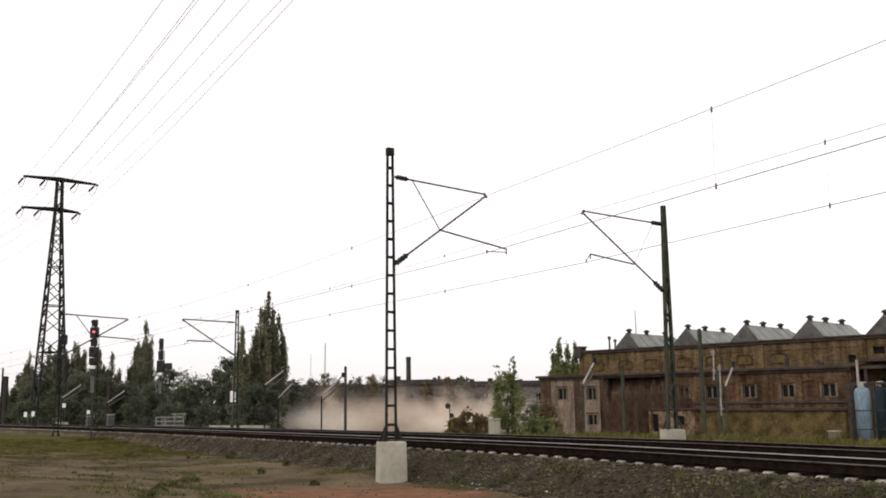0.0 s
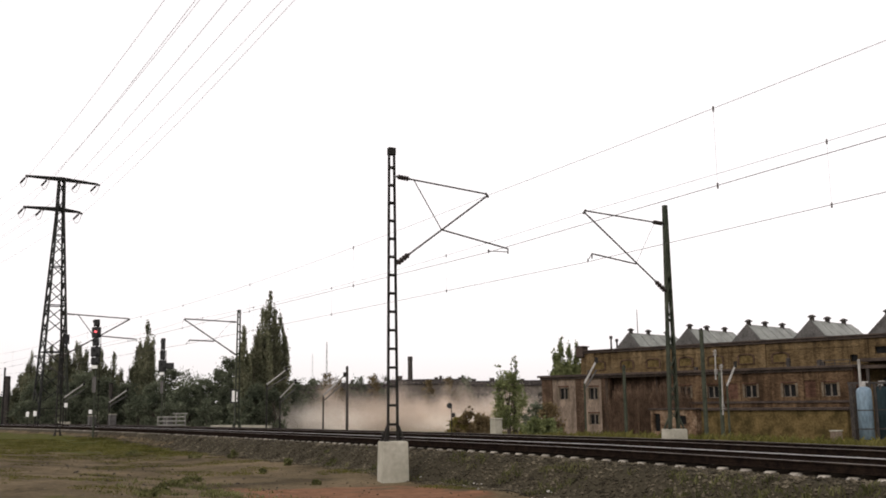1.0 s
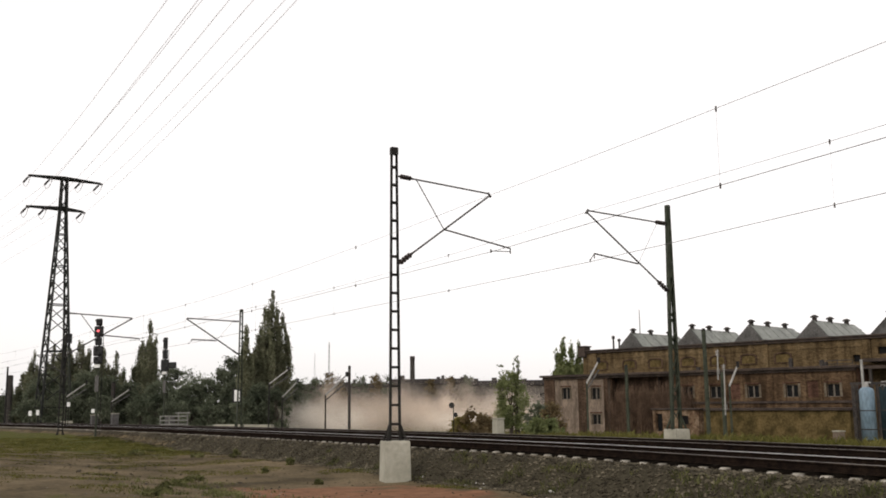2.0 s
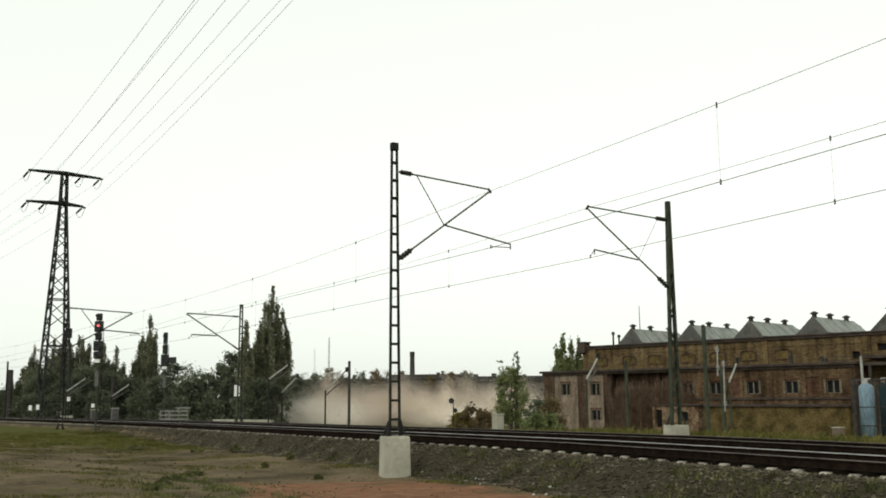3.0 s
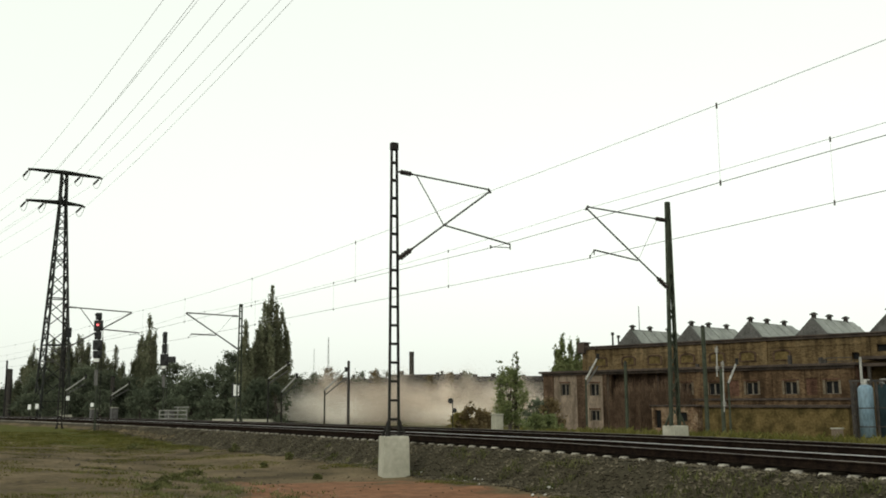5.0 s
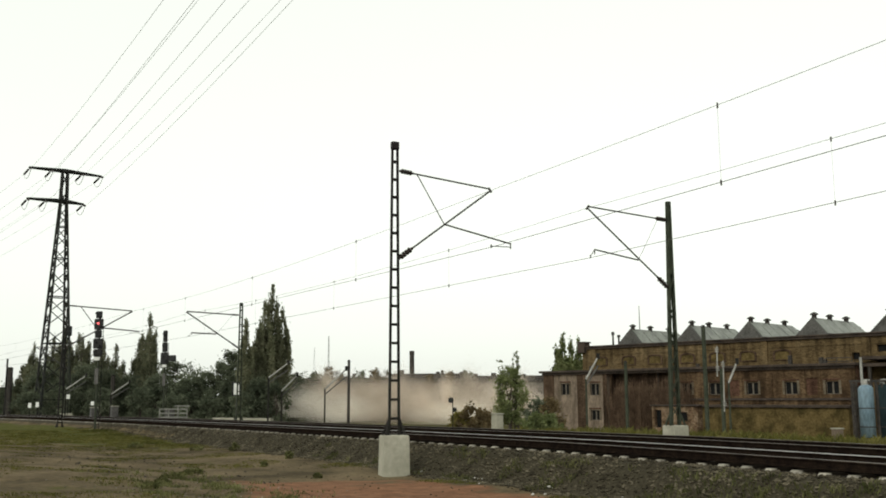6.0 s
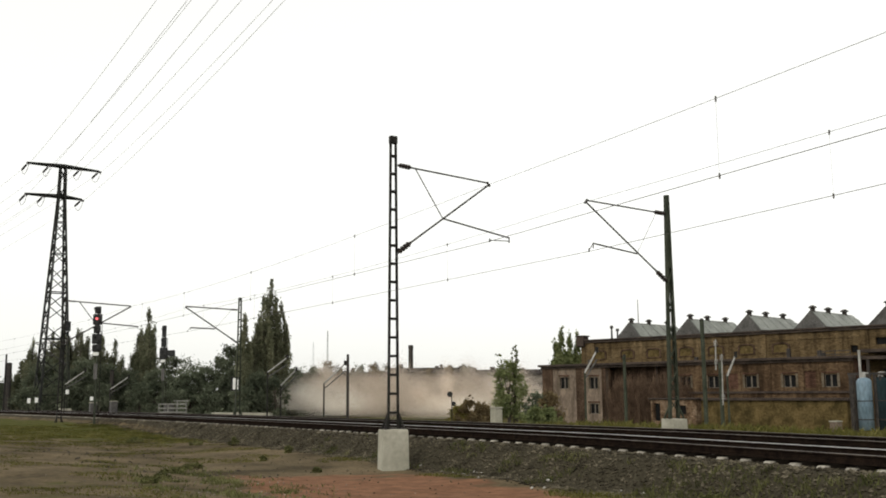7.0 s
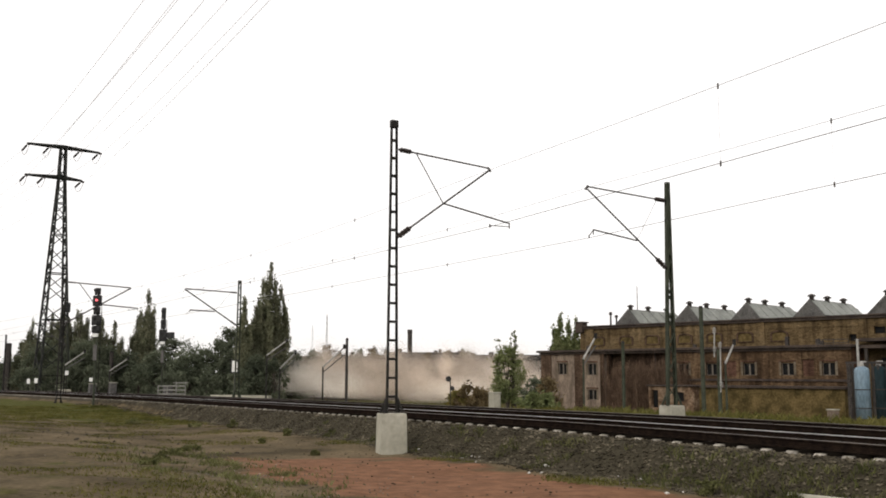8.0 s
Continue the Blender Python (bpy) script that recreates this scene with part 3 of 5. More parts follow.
BRICK_OCHRE = masonry("sooty_ochre_brick", [(0.056, 0.040, 0.021), (0.086, 0.062, 0.033), (0.125, 0.093, 0.053)], 0.5)
BRICK_MID = masonry("sooty_reddish_brown_brick", [(0.04, 0.026, 0.016), (0.068, 0.045, 0.027), (0.105, 0.072, 0.044)], 0.5)
BRICK_RED = masonry("dull_red_brick", [(0.048, 0.028, 0.02), (0.09, 0.05, 0.036)], 0.9)
BRICK_BROWN = masonry("dark_brown_stained_brick", [(0.035, 0.024, 0.017), (0.078, 0.053, 0.037)], 0.6)
SURROUND = material("pale_stone_window_surround", [(0.06, 0.048, 0.034), (0.13, 0.106, 0.077)], 1.2, 0.92, 0, 0.3, 9, spec=0.05)
PLASTER = material("flaking_pinkish_plaster", [(0.075, 0.056, 0.041), (0.175, 0.134, 0.10)], 0.8, 0.92, 0, 0.4, 9, stretch=(1.4, 1.4, 0.5))
ANNEX = masonry("flaking_reddish_annex_plaster", [(0.045, 0.03, 0.019), (0.105, 0.07, 0.045), (0.18, 0.135, 0.095)], 1.6)
PLASTER_OCHRE = material("faded_ochre_plaster", [(0.036, 0.028, 0.011), (0.098, 0.070, 0.030)], 0.9, 0.95, 0, 0.4, 6, spread=(0.38, 0.6), spec=0.05)
CORNICE = material("dark_weathered_cornice", [(0.022, 0.016, 0.013), (0.05, 0.036, 0.028)], 1.2, 0.9, 0, 0.4, 10)
TAR = material("black_roof_felt", [(0.02, 0.018, 0.017), (0.045, 0.04, 0.037)], 1.0, 0.95, 0, 0.3, 10, spec=0.0)
FELT = material("worn_grey_roof_felt", [(0.045, 0.043, 0.04), (0.085, 0.082, 0.077)], 1.0, 0.9, 0, 0.3, 8)
SKYLIGHT = material("dusty_wired_skylight_glass", [(0.11, 0.117, 0.102), (0.195, 0.205, 0.18)], 0.9, 0.45, 0, 0.15, 6, spec=0.35)
PANE = material("dark_window_glass", [(0.004, 0.004, 0.004), (0.009, 0.009, 0.009)], 1.5, 0.35, 0, 0.0, spec=0.08)
WOOD_PALE = material("pale_window_frame", [(0.07, 0.06, 0.048), (0.14, 0.12, 0.095)], 3, 0.8)
TANK_BLUE = material("pale_blue_tank_paint", [(0.10, 0.15, 0.19), (0.18, 0.245, 0.29)], 1.2, 0.45, 0, 0.15, 8, stretch=(1, 1, 0.3))
TANK_TEAL = material("dark_teal_tank_paint", [(0.01, 0.019, 0.022), (0.025, 0.038, 0.042)], 1.2, 0.85, 0, 0.15, 8, stretch=(1, 1, 0.3), spec=0.1)
IRON = material("sooty_iron", [(0.02, 0.018, 0.017), (0.05, 0.042, 0.036)], 3, 0.7, 0.3)

FACTORY_AT = (17.4, 93.5, 0.0)
FACTORY_TURN = math.degrees(math.atan2(-0.711, 0.703))
LOW = -2.2


def wall_bm(x0, x1, z0, z1, y0, y1, holes=()):
    """A wall of that thickness with openings through it; holes: x0, x1, z0, z1."""
    bm = fresh()
    xs = sorted({x0, x1, *[h for k in holes for h in k[:2]]})
    zs = sorted({z0, z1, *[h for k in holes for h in k[2:]]})
    net = {}

    def v(i, y, k):
        if (i, y, k) not in net:
            net[i, y, k] = bm.verts.new((xs[i], y, zs[k]))
        return net[i, y, k]

    def solid(i, k):
        if not (0 <= i < len(xs) - 1 and 0 <= k < len(zs) - 1):
            return False
        x, z = (xs[i] + xs[i + 1]) / 2, (zs[k] + zs[k + 1]) / 2
        return not any(h[0] < x < h[1] and h[2] < z < h[3] for h in holes)

    for i in range(len(xs) - 1):
        for k in range(len(zs) - 1):
            if not solid(i, k):
                continue
            for y in (y0, y1):
                bm.faces.new((v(i, y, k), v(i + 1, y, k), v(i + 1, y, k + 1), v(i, y, k + 1)))
            for di, dk, a, b in ((-1, 0, (i, k), (i, k + 1)), (1, 0, (i + 1, k), (i + 1, k + 1)), (0, -1, (i, k), (i + 1, k)), (0, 1, (i, k + 1), (i + 1, k + 1))):
                if not solid(i + di, k + dk):
                    bm.faces.new((v(a[0], y0, a[1]), v(b[0], y0, b[1]), v(b[0], y1, b[1]), v(a[0], y1, a[1])))
    bmesh.ops.recalc_face_normals(bm, faces=bm.faces)
    return bm


def factory_window(parent, x, z0, z1, y, w=1.05):
    """A pair of narrow sashes with a pale post between them, set back in the wall."""
    bm = fresh()
    for a, b in ((x - w / 2, x - w / 2 + 0.04), (x - 0.065, x + 0.065), (x + w / 2 - 0.04, x + w / 2)):
        box(bm, (a, y - 0.16, z0), (b, y - 0.08, z1))
    for z in (z0, z1 - 0.04):
        box(bm, (x - w / 2, y - 0.15, z), (x + w / 2, y - 0.09, z + 0.04))
    window = part("window", bm, WOOD_PALE, parent, "narrow paired window with a pale frame")
    for side in (-1, 1):
        bm = fresh()
        cx = x + side * w * 0.27
        box(bm, (cx - w * 0.23, y - 0.11, z0), (cx + w * 0.23, y - 0.10, z1))
        part("pane", bm, PANE, window)
    bm = fresh()
    box(bm, (x - w / 2 - 0.12, y - 0.05, z0 - 0.12), (x + w / 2 + 0.12, y + 0.08, z0 - 0.003), 0.015)
    part("sill", bm, PLASTER, window)
    wall = y - 0.3
    for a, b in ((x - w / 2 - 0.2, x - w / 2 - 0.002), (x + w / 2 + 0.002, x + w / 2 + 0.2)):
        bm = fresh()
        box(bm, (a, wall - 0.045, z0), (b, wall - 0.004, z1 + 0.1), 0.012)
        part("jamb", bm, SURROUND, window, "pale stone window jamb")
    bm = fresh()
    box(bm, (x - w / 2 - 0.2, wall - 0.06, z1 + 0.103), (x + w / 2 + 0.2, wall - 0.004, z1 + 0.22), 0.015)
    part("lintel", bm, BRICK_RED, window, "flat red brick lintel")


def build_factory():
    f = thing("factory_building", FACTORY_AT, "old sooty ochre and red brick factory with gabled roof lights", "factory", rz=FACTORY_TURN)
    # main hall, its front at y = 0; local y points away from the railway
    dark = [(22.0, 22.6, 3.95, 4.5), (24.0, 24.9, 4.5, 5.05), (26.4, 27.0, 3.9, 4.6), (28.8, 29.8, 4.4, 5.1)]
    bm = wall_bm(-5.0, 44.0, LOW, 5.75, 0.0, 0.45, dark)
    part("front_wall", bm, BRICK_OCHRE, f)
    for x0, x1, z0, z1 in dark:
        bm = fresh()
        box(bm, (x0, 0.3, z0), (x1, 0.36, z1))
        part("pane", bm, PANE, f)
    for x in (-5.0, 44.0):
        bm = fresh()
        box(bm, (x - (0 if x < 0 else 0.45), 0.452, LOW), (x + (0.45 if x < 0 else 0), 16.0, 5.75))
        part("end_wall", bm, BRICK_OCHRE, f)
    bm = fresh()
    box(bm, (-5.0, 15.6, LOW), (44.0, 16.05, 5.75))
    part("rear_wall", bm, BRICK_OCHRE, f)
    bm = fresh()
    box(bm, (-5.2, -0.22, 5.752), (44.2, 16.2, 5.93))
    box(bm, (-5.3, -0.34, 5.93), (44.3, 16.3, 6.07), 0.03)
    part("cornice", bm, CORNICE, f, "dark projecting cornice")
    bm = fresh()
    box(bm, (-5.0, -0.06, 5.15), (44.0, -0.003, 5.3))
    part("string_course", bm, BRICK_OCHRE, f)
    # raised end pier and chimney pots on the parapet
    bm = fresh()
    box(bm, (-5.35, -0.36, 5.4), (-4.5, 0.6, 6.4), 0.04)
    box(bm, (-5.45, -0.42, 6.4), (-4.4, 0.7, 6.52), 0.03)
    part("parapet_pier", bm, CORNICE, f)
    for x, y, h in ((-2.3, 1.5, 1.35), (-1.4, 1.2, 1.0)):
        bm = fresh()
        beam(bm, (x, y, 6.05), (x, y, 6.05 + h), 0.1, 0.08, 8)
        beam(bm, (x, y, 5.95 + h * 0.9), (x, y, 6.1 + h), 0.17, 0.15, 8)
        part("vent_pipe", bm, IRON, f)
    bm = fresh()
    beam(bm, (0.55, 2.0, 6.05), (0.55, 2.0, 9.9), 0.055, 0.035, 6)
    part("lightning_rod", bm, CABLE, f)
    # blind arched windows of the upper storey
    for x in (-2.75, 0.55, 3.5, 6.95, 10.0, 12.95, 16.1):
        bm = fresh()
        pts = [(x - 0.8, 4.05), (x + 0.8, 4.05), (x + 0.8, 4.72)]
        pts += [(x + 0.8 * math.cos(a), 4.72 + 0.28 * math.sin(a)) for a in [math.pi * k / 8 for k in range(1, 8)]] + [(x - 0.8, 4.72)]
        ring = []
        for grow, y in ((1.0, -0.003), (1.0, -0.10), (0.80, -0.10), (0.80, -0.02)):
            ring.append([bm.verts.new((x + (px - x) * grow, y, 4.45 + (pz - 4.45) * grow)) for px, pz in pts])
        for a, b in zip(ring, ring[1:]):
            for k in range(len(pts)):
                bm.faces.new((a[k], a[(k + 1) % len(pts)], b[(k + 1) % len(pts)], b[k]))
        bmesh.ops.recalc_face_normals(bm, faces=bm.faces)
        arch = part("blind_arch", bm, BRICK_BROWN, f, "brown brick arch of a bricked-up window")
        bm = fresh()
        box(bm, (x - 0.66, -0.03, 4.12), (x + 0.66, -0.006, 4.78), 0.01)
        part("arch_infill", bm, PLASTER_OCHRE, arch)
    for x in (-3.6, 5.2, 14.5, 23.2, 31.0):
        bm = fresh()
        box(bm, (x - 0.3, -0.12, 3.75), (x + 0.3, -0.003, 5.74))
        part("pilaster", bm, BRICK_OCHRE, f)
    # gabled roof lights that run back from the front
    for x in (-1.0, 5.5, 11.4, 17.15, 23.35, 29.5, 35.6):
        w, h, d, hip = 2.75, 1.5, 9.7, 1.3
        y0 = 0.35
        bm = fresh()
        a = [bm.verts.new(v) for v in ((x, y0, 6.07), (x + w, y0, 6.07), (x + w * 0.56, y0, 6.07 + h))]
        b = [bm.verts.new(v) for v in ((x, y0 + d, 6.07), (x + w, y0 + d, 6.07), (x + w * 0.56, y0 + d - hip, 6.07 + h))]
        for face in ((a[0], a[1], a[2]), (b[0], b[2], b[1]), (a[0], a[2], b[2], b[0]), (a[1], b[1], b[2], a[2])):
            bm.faces.new(face)
        bmesh.ops.recalc_face_normals(bm, faces=bm.faces)
        light = part("roof_light", bm, FELT, f, "gabled roof light with a dark felted gable")
        # glazed slope in five lights
        for k in range(5):
            bm = fresh()
            t0, t1 = 0.03 + k * 0.194, 0.03 + k * 0.194 + 0.18
            vs = []
            for lift in (0.012, 0.05):
                for t, u in ((t0, 0.07), (t1, 0.07), (t1, 0.95), (t0, 0.95)):
                    p0 = Vector((x + w, y0 + d * t, 6.07))
                    p1 = Vector((x + w * 0.56, y0 + (d - hip) * t, 6.07 + h))
                    vs.append(bm.verts.new(p0.lerp(p1, u) + Vector((0.78, 0, 0.62)) * lift))
            bm.faces.new(vs[4:])
            for i in range(4):
                bm.faces.new((vs[i], vs[(i + 1) % 4], vs[4 + (i + 1) % 4], vs[4 + i]))
            bmesh.ops.recalc_face_normals(bm, faces=bm.faces)
            part("skylight_pane", bm, SKYLIGHT, light)
        for t in (0.04, 0.4, 0.8, 1.07):
            bm = fresh()
            px, py, pz = x + w * 0.56, y0 + (d - hip) * t + 0.15, 6.07 + h - 0.05 - (0.75 if t > 1 else 0)
            beam(bm, (px, py, pz - 0.1), (px, py, pz + 0.28), 0.2, 0.2, 10)
            beam(bm, (px, py, pz + 0.28), (px, py, pz + 0.36), 0.34, 0.34, 10)
            beam(bm, (px, py, pz + 0.36), (px, py, pz + 0.5), 0.34, 0.1, 10)
            part("roof_ventilator", bm, IRON, light, "round black ventilator cowl")
    # low front range under a deep dark ledge
    front, deep = -2.5, -0.003
    holes = [(-5.85, -4.8, 1.25, 2.35), (-2.3, -1.2, 1.2, 2.3), (-2.3, -1.2, -1.15, -0.2)]
    part("range_wall", wall_bm(-8.0, -0.3, LOW, 3.4, front, front + 0.4, holes), PLASTER, f)
    part("range_wall", wall_bm(-0.3, 6.8, LOW, 3.4, front + 1.1, front + 1.5, [(1.2, 2.1, -2.0, 0.3), (5.4, 6.2, -2.0, -0.1)]), BRICK_BROWN, f)
    pairs = [8.25, 11.0, 14.5, 17.9, 21.3]
    holes = [(x - 0.55, x + 0.55, 1.2, 2.2) for x in pairs] + [(19.15, 20.1, 1.15, 2.5), (12.1, 13.4, 1.1, 2.4)]
    part("range_wall", wall_bm(6.8, 23.1, LOW, 3.4, front, front + 0.4, holes), BRICK_MID, f)
    for x0, x1, z0, z1 in holes[-2:]:
        bm = fresh()
        box(bm, (x0, front + 0.12, z0), (x1, front + 0.3, z1))
        part("bricked_up_opening", bm, BRICK_RED, f, "opening closed with red brick")
    for x in (-0.3, 6.8):
        bm = fresh()
        box(bm, (x - 0.2, front + 0.402, LOW), (x + 0.2, front + 1.5, 3.4))
        part("return_wall", bm, BRICK_BROWN, f)
    for x in (-8.0, 22.7):
        bm = fresh()
        box(bm, (x, front + 0.402, LOW), (x + 0.4, deep, 3.4))
        part("return_wall", bm, BRICK_RED, f)
    bm = fresh()
    box(bm, (-8.3, front - 0.45, 3.402), (23.4, deep, 3.62), 0.02)
    box(bm, (-8.1, front - 0.22, 3.2), (23.2, front - 0.003, 3.4))
    part("ledge", bm, CORNICE, f, "deep dark ledge over the lower windows")
    bm = fresh()
    box(bm, (7.0, front - 0.14, 0.72), (23.1, front - 0.003, 0.9))
    part("string_course", bm, CORNICE, f)
    for x, z0, z1 in ((-5.33, 1.25, 2.35), (-1.75, 1.2, 2.3), (-1.75, -1.15, -0.2)):
        factory_window(f, x, z0, z1, front + 0.3, 1.0)
    for x in pairs:
        factory_window(f, x, 1.2, 2.2, front + 0.3)
    # pale plaster piers of the end bays
    for x0, x1 in ((-8.0, -6.7), (-3.8, -2.85), (-0.75, -0.32)):
        bm = fresh()
        box(bm, (x0, front - 0.09, LOW), (x1, front - 0.003, 3.19))
        part("pilaster", bm, BRICK_BROWN, f, "dark brown brick pier")
    for x in (7.1, 9.6, 12.0, 13.5, 16.2, 19.0, 20.3, 22.8):
        bm = fresh()
        box(bm, (x - 0.12, front - 0.07, 0.9), (x + 0.12, front - 0.003, 3.19))
        part("pilaster", bm, BRICK_MID, f)
    # things on the ledge: pipe stubs and a gallery rail
    for x, h in ((17.6, 0.75), (20.2, 0.5), (20.5, 0.35), (-2.7, 0.4), (9.0, 0.3)):
        bm = fresh()
        box(bm, (x - 0.14, front + 0.6, 3.62), (x + 0.14, front + 0.9, 3.62 + h), 0.02)
        part("roof_vent", bm, IRON, f)
    bm = fresh()
    for z in (3.75, 4.02):
        beam(bm, (20.6, front + 0.2, z), (22.9, front + 0.2, z), 0.035)
    for x in (20.6, 21.7, 22.9):
        beam(bm, (x, front + 0.2, 3.6), (x, front + 0.2, 4.05), 0.03)
    part("gallery_rail", bm, IRON, f)
    for x in (4.7, 6.9, 11.9):
        bm = fresh()
        y = front - 0.1 if x > 6.8 else front + 1.0
        beam(bm, (x, y, LOW), (x, y, 3.3), 0.07, sides=8)
        part("downpipe", bm, IRON, f)
    # loading gallery with a flat canopy beside the tanks
    bm = fresh()
    box(bm, (23.5, -1.9, 3.3), (44.0, -0.003, 3.55))
    box(bm, (23.5, -1.95, 3.85), (44.0, -0.003, 4.1))
    part("canopy", bm, CORNICE, f, "dark flat canopy")
    for x in (24.0, 28.0, 32.0, 36.0):
        bm = fresh()
        box(bm, (x - 0.1, -1.85, LOW), (x + 0.1, -1.65, 3.298))
        part("canopy_post", bm, IRON, f)
    # near-black sheets added to darken the wall behind the tanks, no openings
    for x in (24.5, 26.2, 27.9, 30.0):
        bm = fresh()
        box(bm, (x, -0.08, -1.9), (x + 1.1, -0.003, 2.6))
        part("dark_wall_panel", bm, PANE, f, "flat near-black panel on the wall behind the tanks")
    # plinth terrace in front
    bm = fresh()
    box(bm, (7.4, -4.5, LOW), (23.3, -2.75, 0.15))
    part("terrace_wall", bm, PLASTER_OCHRE, f, "low ochre terrace wall")
    bm = fresh()
    box(bm, (7.3, -4.72, 0.152), (23.5, -2.74, 0.36), 0.02)
    part("terrace_coping", bm, CORNICE, f)
    # low reddish annex at the terrace's end
    part("annex_wall", wall_bm(6.4, 10.9, LOW, 0.22, -5.3, -5.0, [(6.75, 7.35, -1.6, -0.1), (9.1, 9.9, -1.0, -0.25)]), ANNEX, f, "flaking reddish annex wall")
    for x in (6.4, 10.65):
        bm = fresh()
        box(bm, (x, -4.998, LOW), (x + 0.25, -4.502, 0.22))
        part("return_wall", bm, ANNEX, f)
    bm = fresh()
    box(bm, (6.25, -5.45, 0.222), (11.05, -4.73, 0.36), 0.03)
    part("annex_roof", bm, CORNICE, f, "dark flat annex roof slab")
    for x0, x1, z0, z1 in ((6.76, 7.34, -1.59, -0.11), (9.11, 9.89, -0.99, -0.26)):
        bm = fresh()
        box(bm, (x0, -5.12, z0), (x1, -5.08, z1))
        part("pane", bm, PANE, f)
    return f


# the building's front looks along local minus y: turn it to face the railway
build_factory()


def build_tank(at, r, height, mat, label):
    t = thing("storage_tank", at, label, "tank", "tanks beside the factory")
    bm = fresh()
    rings = [(r, 0.5), (r, height - r * 0.7)] + [(r * math.cos(a), height - r * 0.7 + r * 0.7 * math.sin(a)) for a in (0.35, 0.75, 1.15)]
    loops = [[bm.verts.new((rr * math.cos(k * 0.3927), rr * math.sin(k * 0.3927), z)) for k in range(16)] for rr, z in rings]
    for a, b in zip(loops, loops[1:]):
        for k in range(16):
            bm.faces.new((a[k], a[(k + 1) % 16], b[(k + 1) % 16], b[k]))
    bm.faces.new(loops[-1])
    bm.faces.new(loops[0][::-1])
    part("shell", bm, mat, t, smooth=True)
    for k in range(3):
        bm = fresh()
        x, y = r * 0.8 * math.cos(k * 2.1), r * 0.8 * math.sin(k * 2.1)
        box(bm, (x - 0.06, y - 0.06, -0.1), (x + 0.06, y + 0.06, 0.6))
        part("leg", bm, IRON, t)
    for z in (1.1, height * 0.6):
        bm = fresh()
        beam(bm, (0, 0, z), (0, 0, z + 0.06), r + 0.02, sides=16)
        part("band", bm, IRON, t)
    bm = fresh()
    beam(bm, (0, 0, height - 0.05), (0, 0, height + 0.3), 0.16, 0.12, 10)
    beam(bm, (-0.1, 0, height + 0.25), (0.3, 0, height + 0.25), 0.05)
    part("valve", bm, TUBE_PALE, t)
    return t


build_tank((26.0, 60.0, -1.95), 0.45, 3.72, TANK_BLUE, "pale blue upright cylindrical tank beside the factory")
build_tank((27.15, 60.2, -1.95), 0.45, 3.75, TANK_TEAL, "dark teal upright cylindrical tank")
build_tank((28.2, 60.0, -1.95), 0.45, 3.75, TANK_BLUE, "pale blue tank behind a dark pipe")
build_tank((29.3, 59.4, -1.95), 0.45, 3.7, TANK_TEAL, "dark tank at the end of the row")


def build_pipe_frame():
    f = thing("pipe_frame", (25.4, 60.3, -1.95), "sooty iron frame carrying pipes over the tanks", "pipe rack", rz=-25)
    for x in (-0.15, 0.15, 1.25, 2.4, 3.6):
        bm = fresh()
        box(bm, (x - 0.06, 0.5, -0.1), (x + 0.06, 0.62, 3.85))
        part("upright", bm, IRON, f)
    bm = fresh()
    box(bm, (-0.25, 0.48, 3.852), (4.2, 0.64, 4.0))
    part("beam", bm, IRON, f)
    bm = fresh()
    beam(bm, (0.5, 0.3, 3.6), (0.5, 0.3, 5.4), 0.085, 0.08, 10)
    part("vent_stack", bm, TUBE_PALE, f, "pale vent stack")
    for x in (0.0, 1.0, 1.3, 1.6, 2.1):
        bm = fresh()
        beam(bm, (x, 0.3, 0.2), (x, 0.3, 3.8), 0.09)
        part("pipe", bm, IRON, f)


build_pipe_frame()


# ---- trees ----
def leaf_material(name, colours, scale, share=0.45):
    """Thin leaves: light falls through them as well as on them."""
    m = material(name, colours, scale, 0.85, 0, 0, 3, island=0.4, spec=0.12)
    n, l = m.node_tree.nodes, m.node_tree.links
    b, out = n["Principled BSDF"], n["Material Output"]
    through_leaf, mix = n.new("ShaderNodeBsdfTranslucent"), n.new("ShaderNodeMixShader")
    l.new(b.inputs["Base Color"].links[0].from_socket, through_leaf.inputs["Color"])
    mix.inputs[0].default_value = share
    l.new(b.outputs[0], mix.inputs[1])
    l.new(through_leaf.outputs[0], mix.inputs[2])
    l.new(mix.outputs[0], out.inputs["Surface"])
    return m


# poplar olive is lifted paler: distance haze is put into the leaf colour
LEAF_POPLAR = leaf_material("hazed_olive_poplar_foliage", [(0.062, 0.068, 0.04), (0.125, 0.13, 0.08), (0.205, 0.203, 0.13)], 0.35)
LEAF_DULL = leaf_material("dull_grey_green_foliage", [(0.056, 0.067, 0.044), (0.103, 0.117, 0.078), (0.16, 0.177, 0.12)], 0.3)
LEAF_FRESH = leaf_material("fresh_green_foliage", [(0.08, 0.097, 0.04), (0.135, 0.155, 0.066), (0.20, 0.215, 0.10)], 0.8)
LEAF_BROWN = leaf_material("brown_dry_shrub", [(0.075, 0.055, 0.027), (0.135, 0.10, 0.052), (0.20, 0.155, 0.085)], 0.8)
LEAF_YELLOW = leaf_material("yellowing_weed_foliage", [(0.09, 0.08, 0.022), (0.16, 0.135, 0.04), (0.23, 0.19, 0.065)], 0.8)
TWIG = material("reddish_brown_twigs", [(0.066, 0.043, 0.03), (0.145, 0.1, 0.07)], 1.5, 0.95, 0, 0, 8, island=0.5, spec=0.0)
BARK = material("grey_brown_bark", [(0.035, 0.028, 0.022), (0.075, 0.062, 0.05)], 3, 0.95, 0, 0.6, 14, stretch=(1, 1, 0.25))


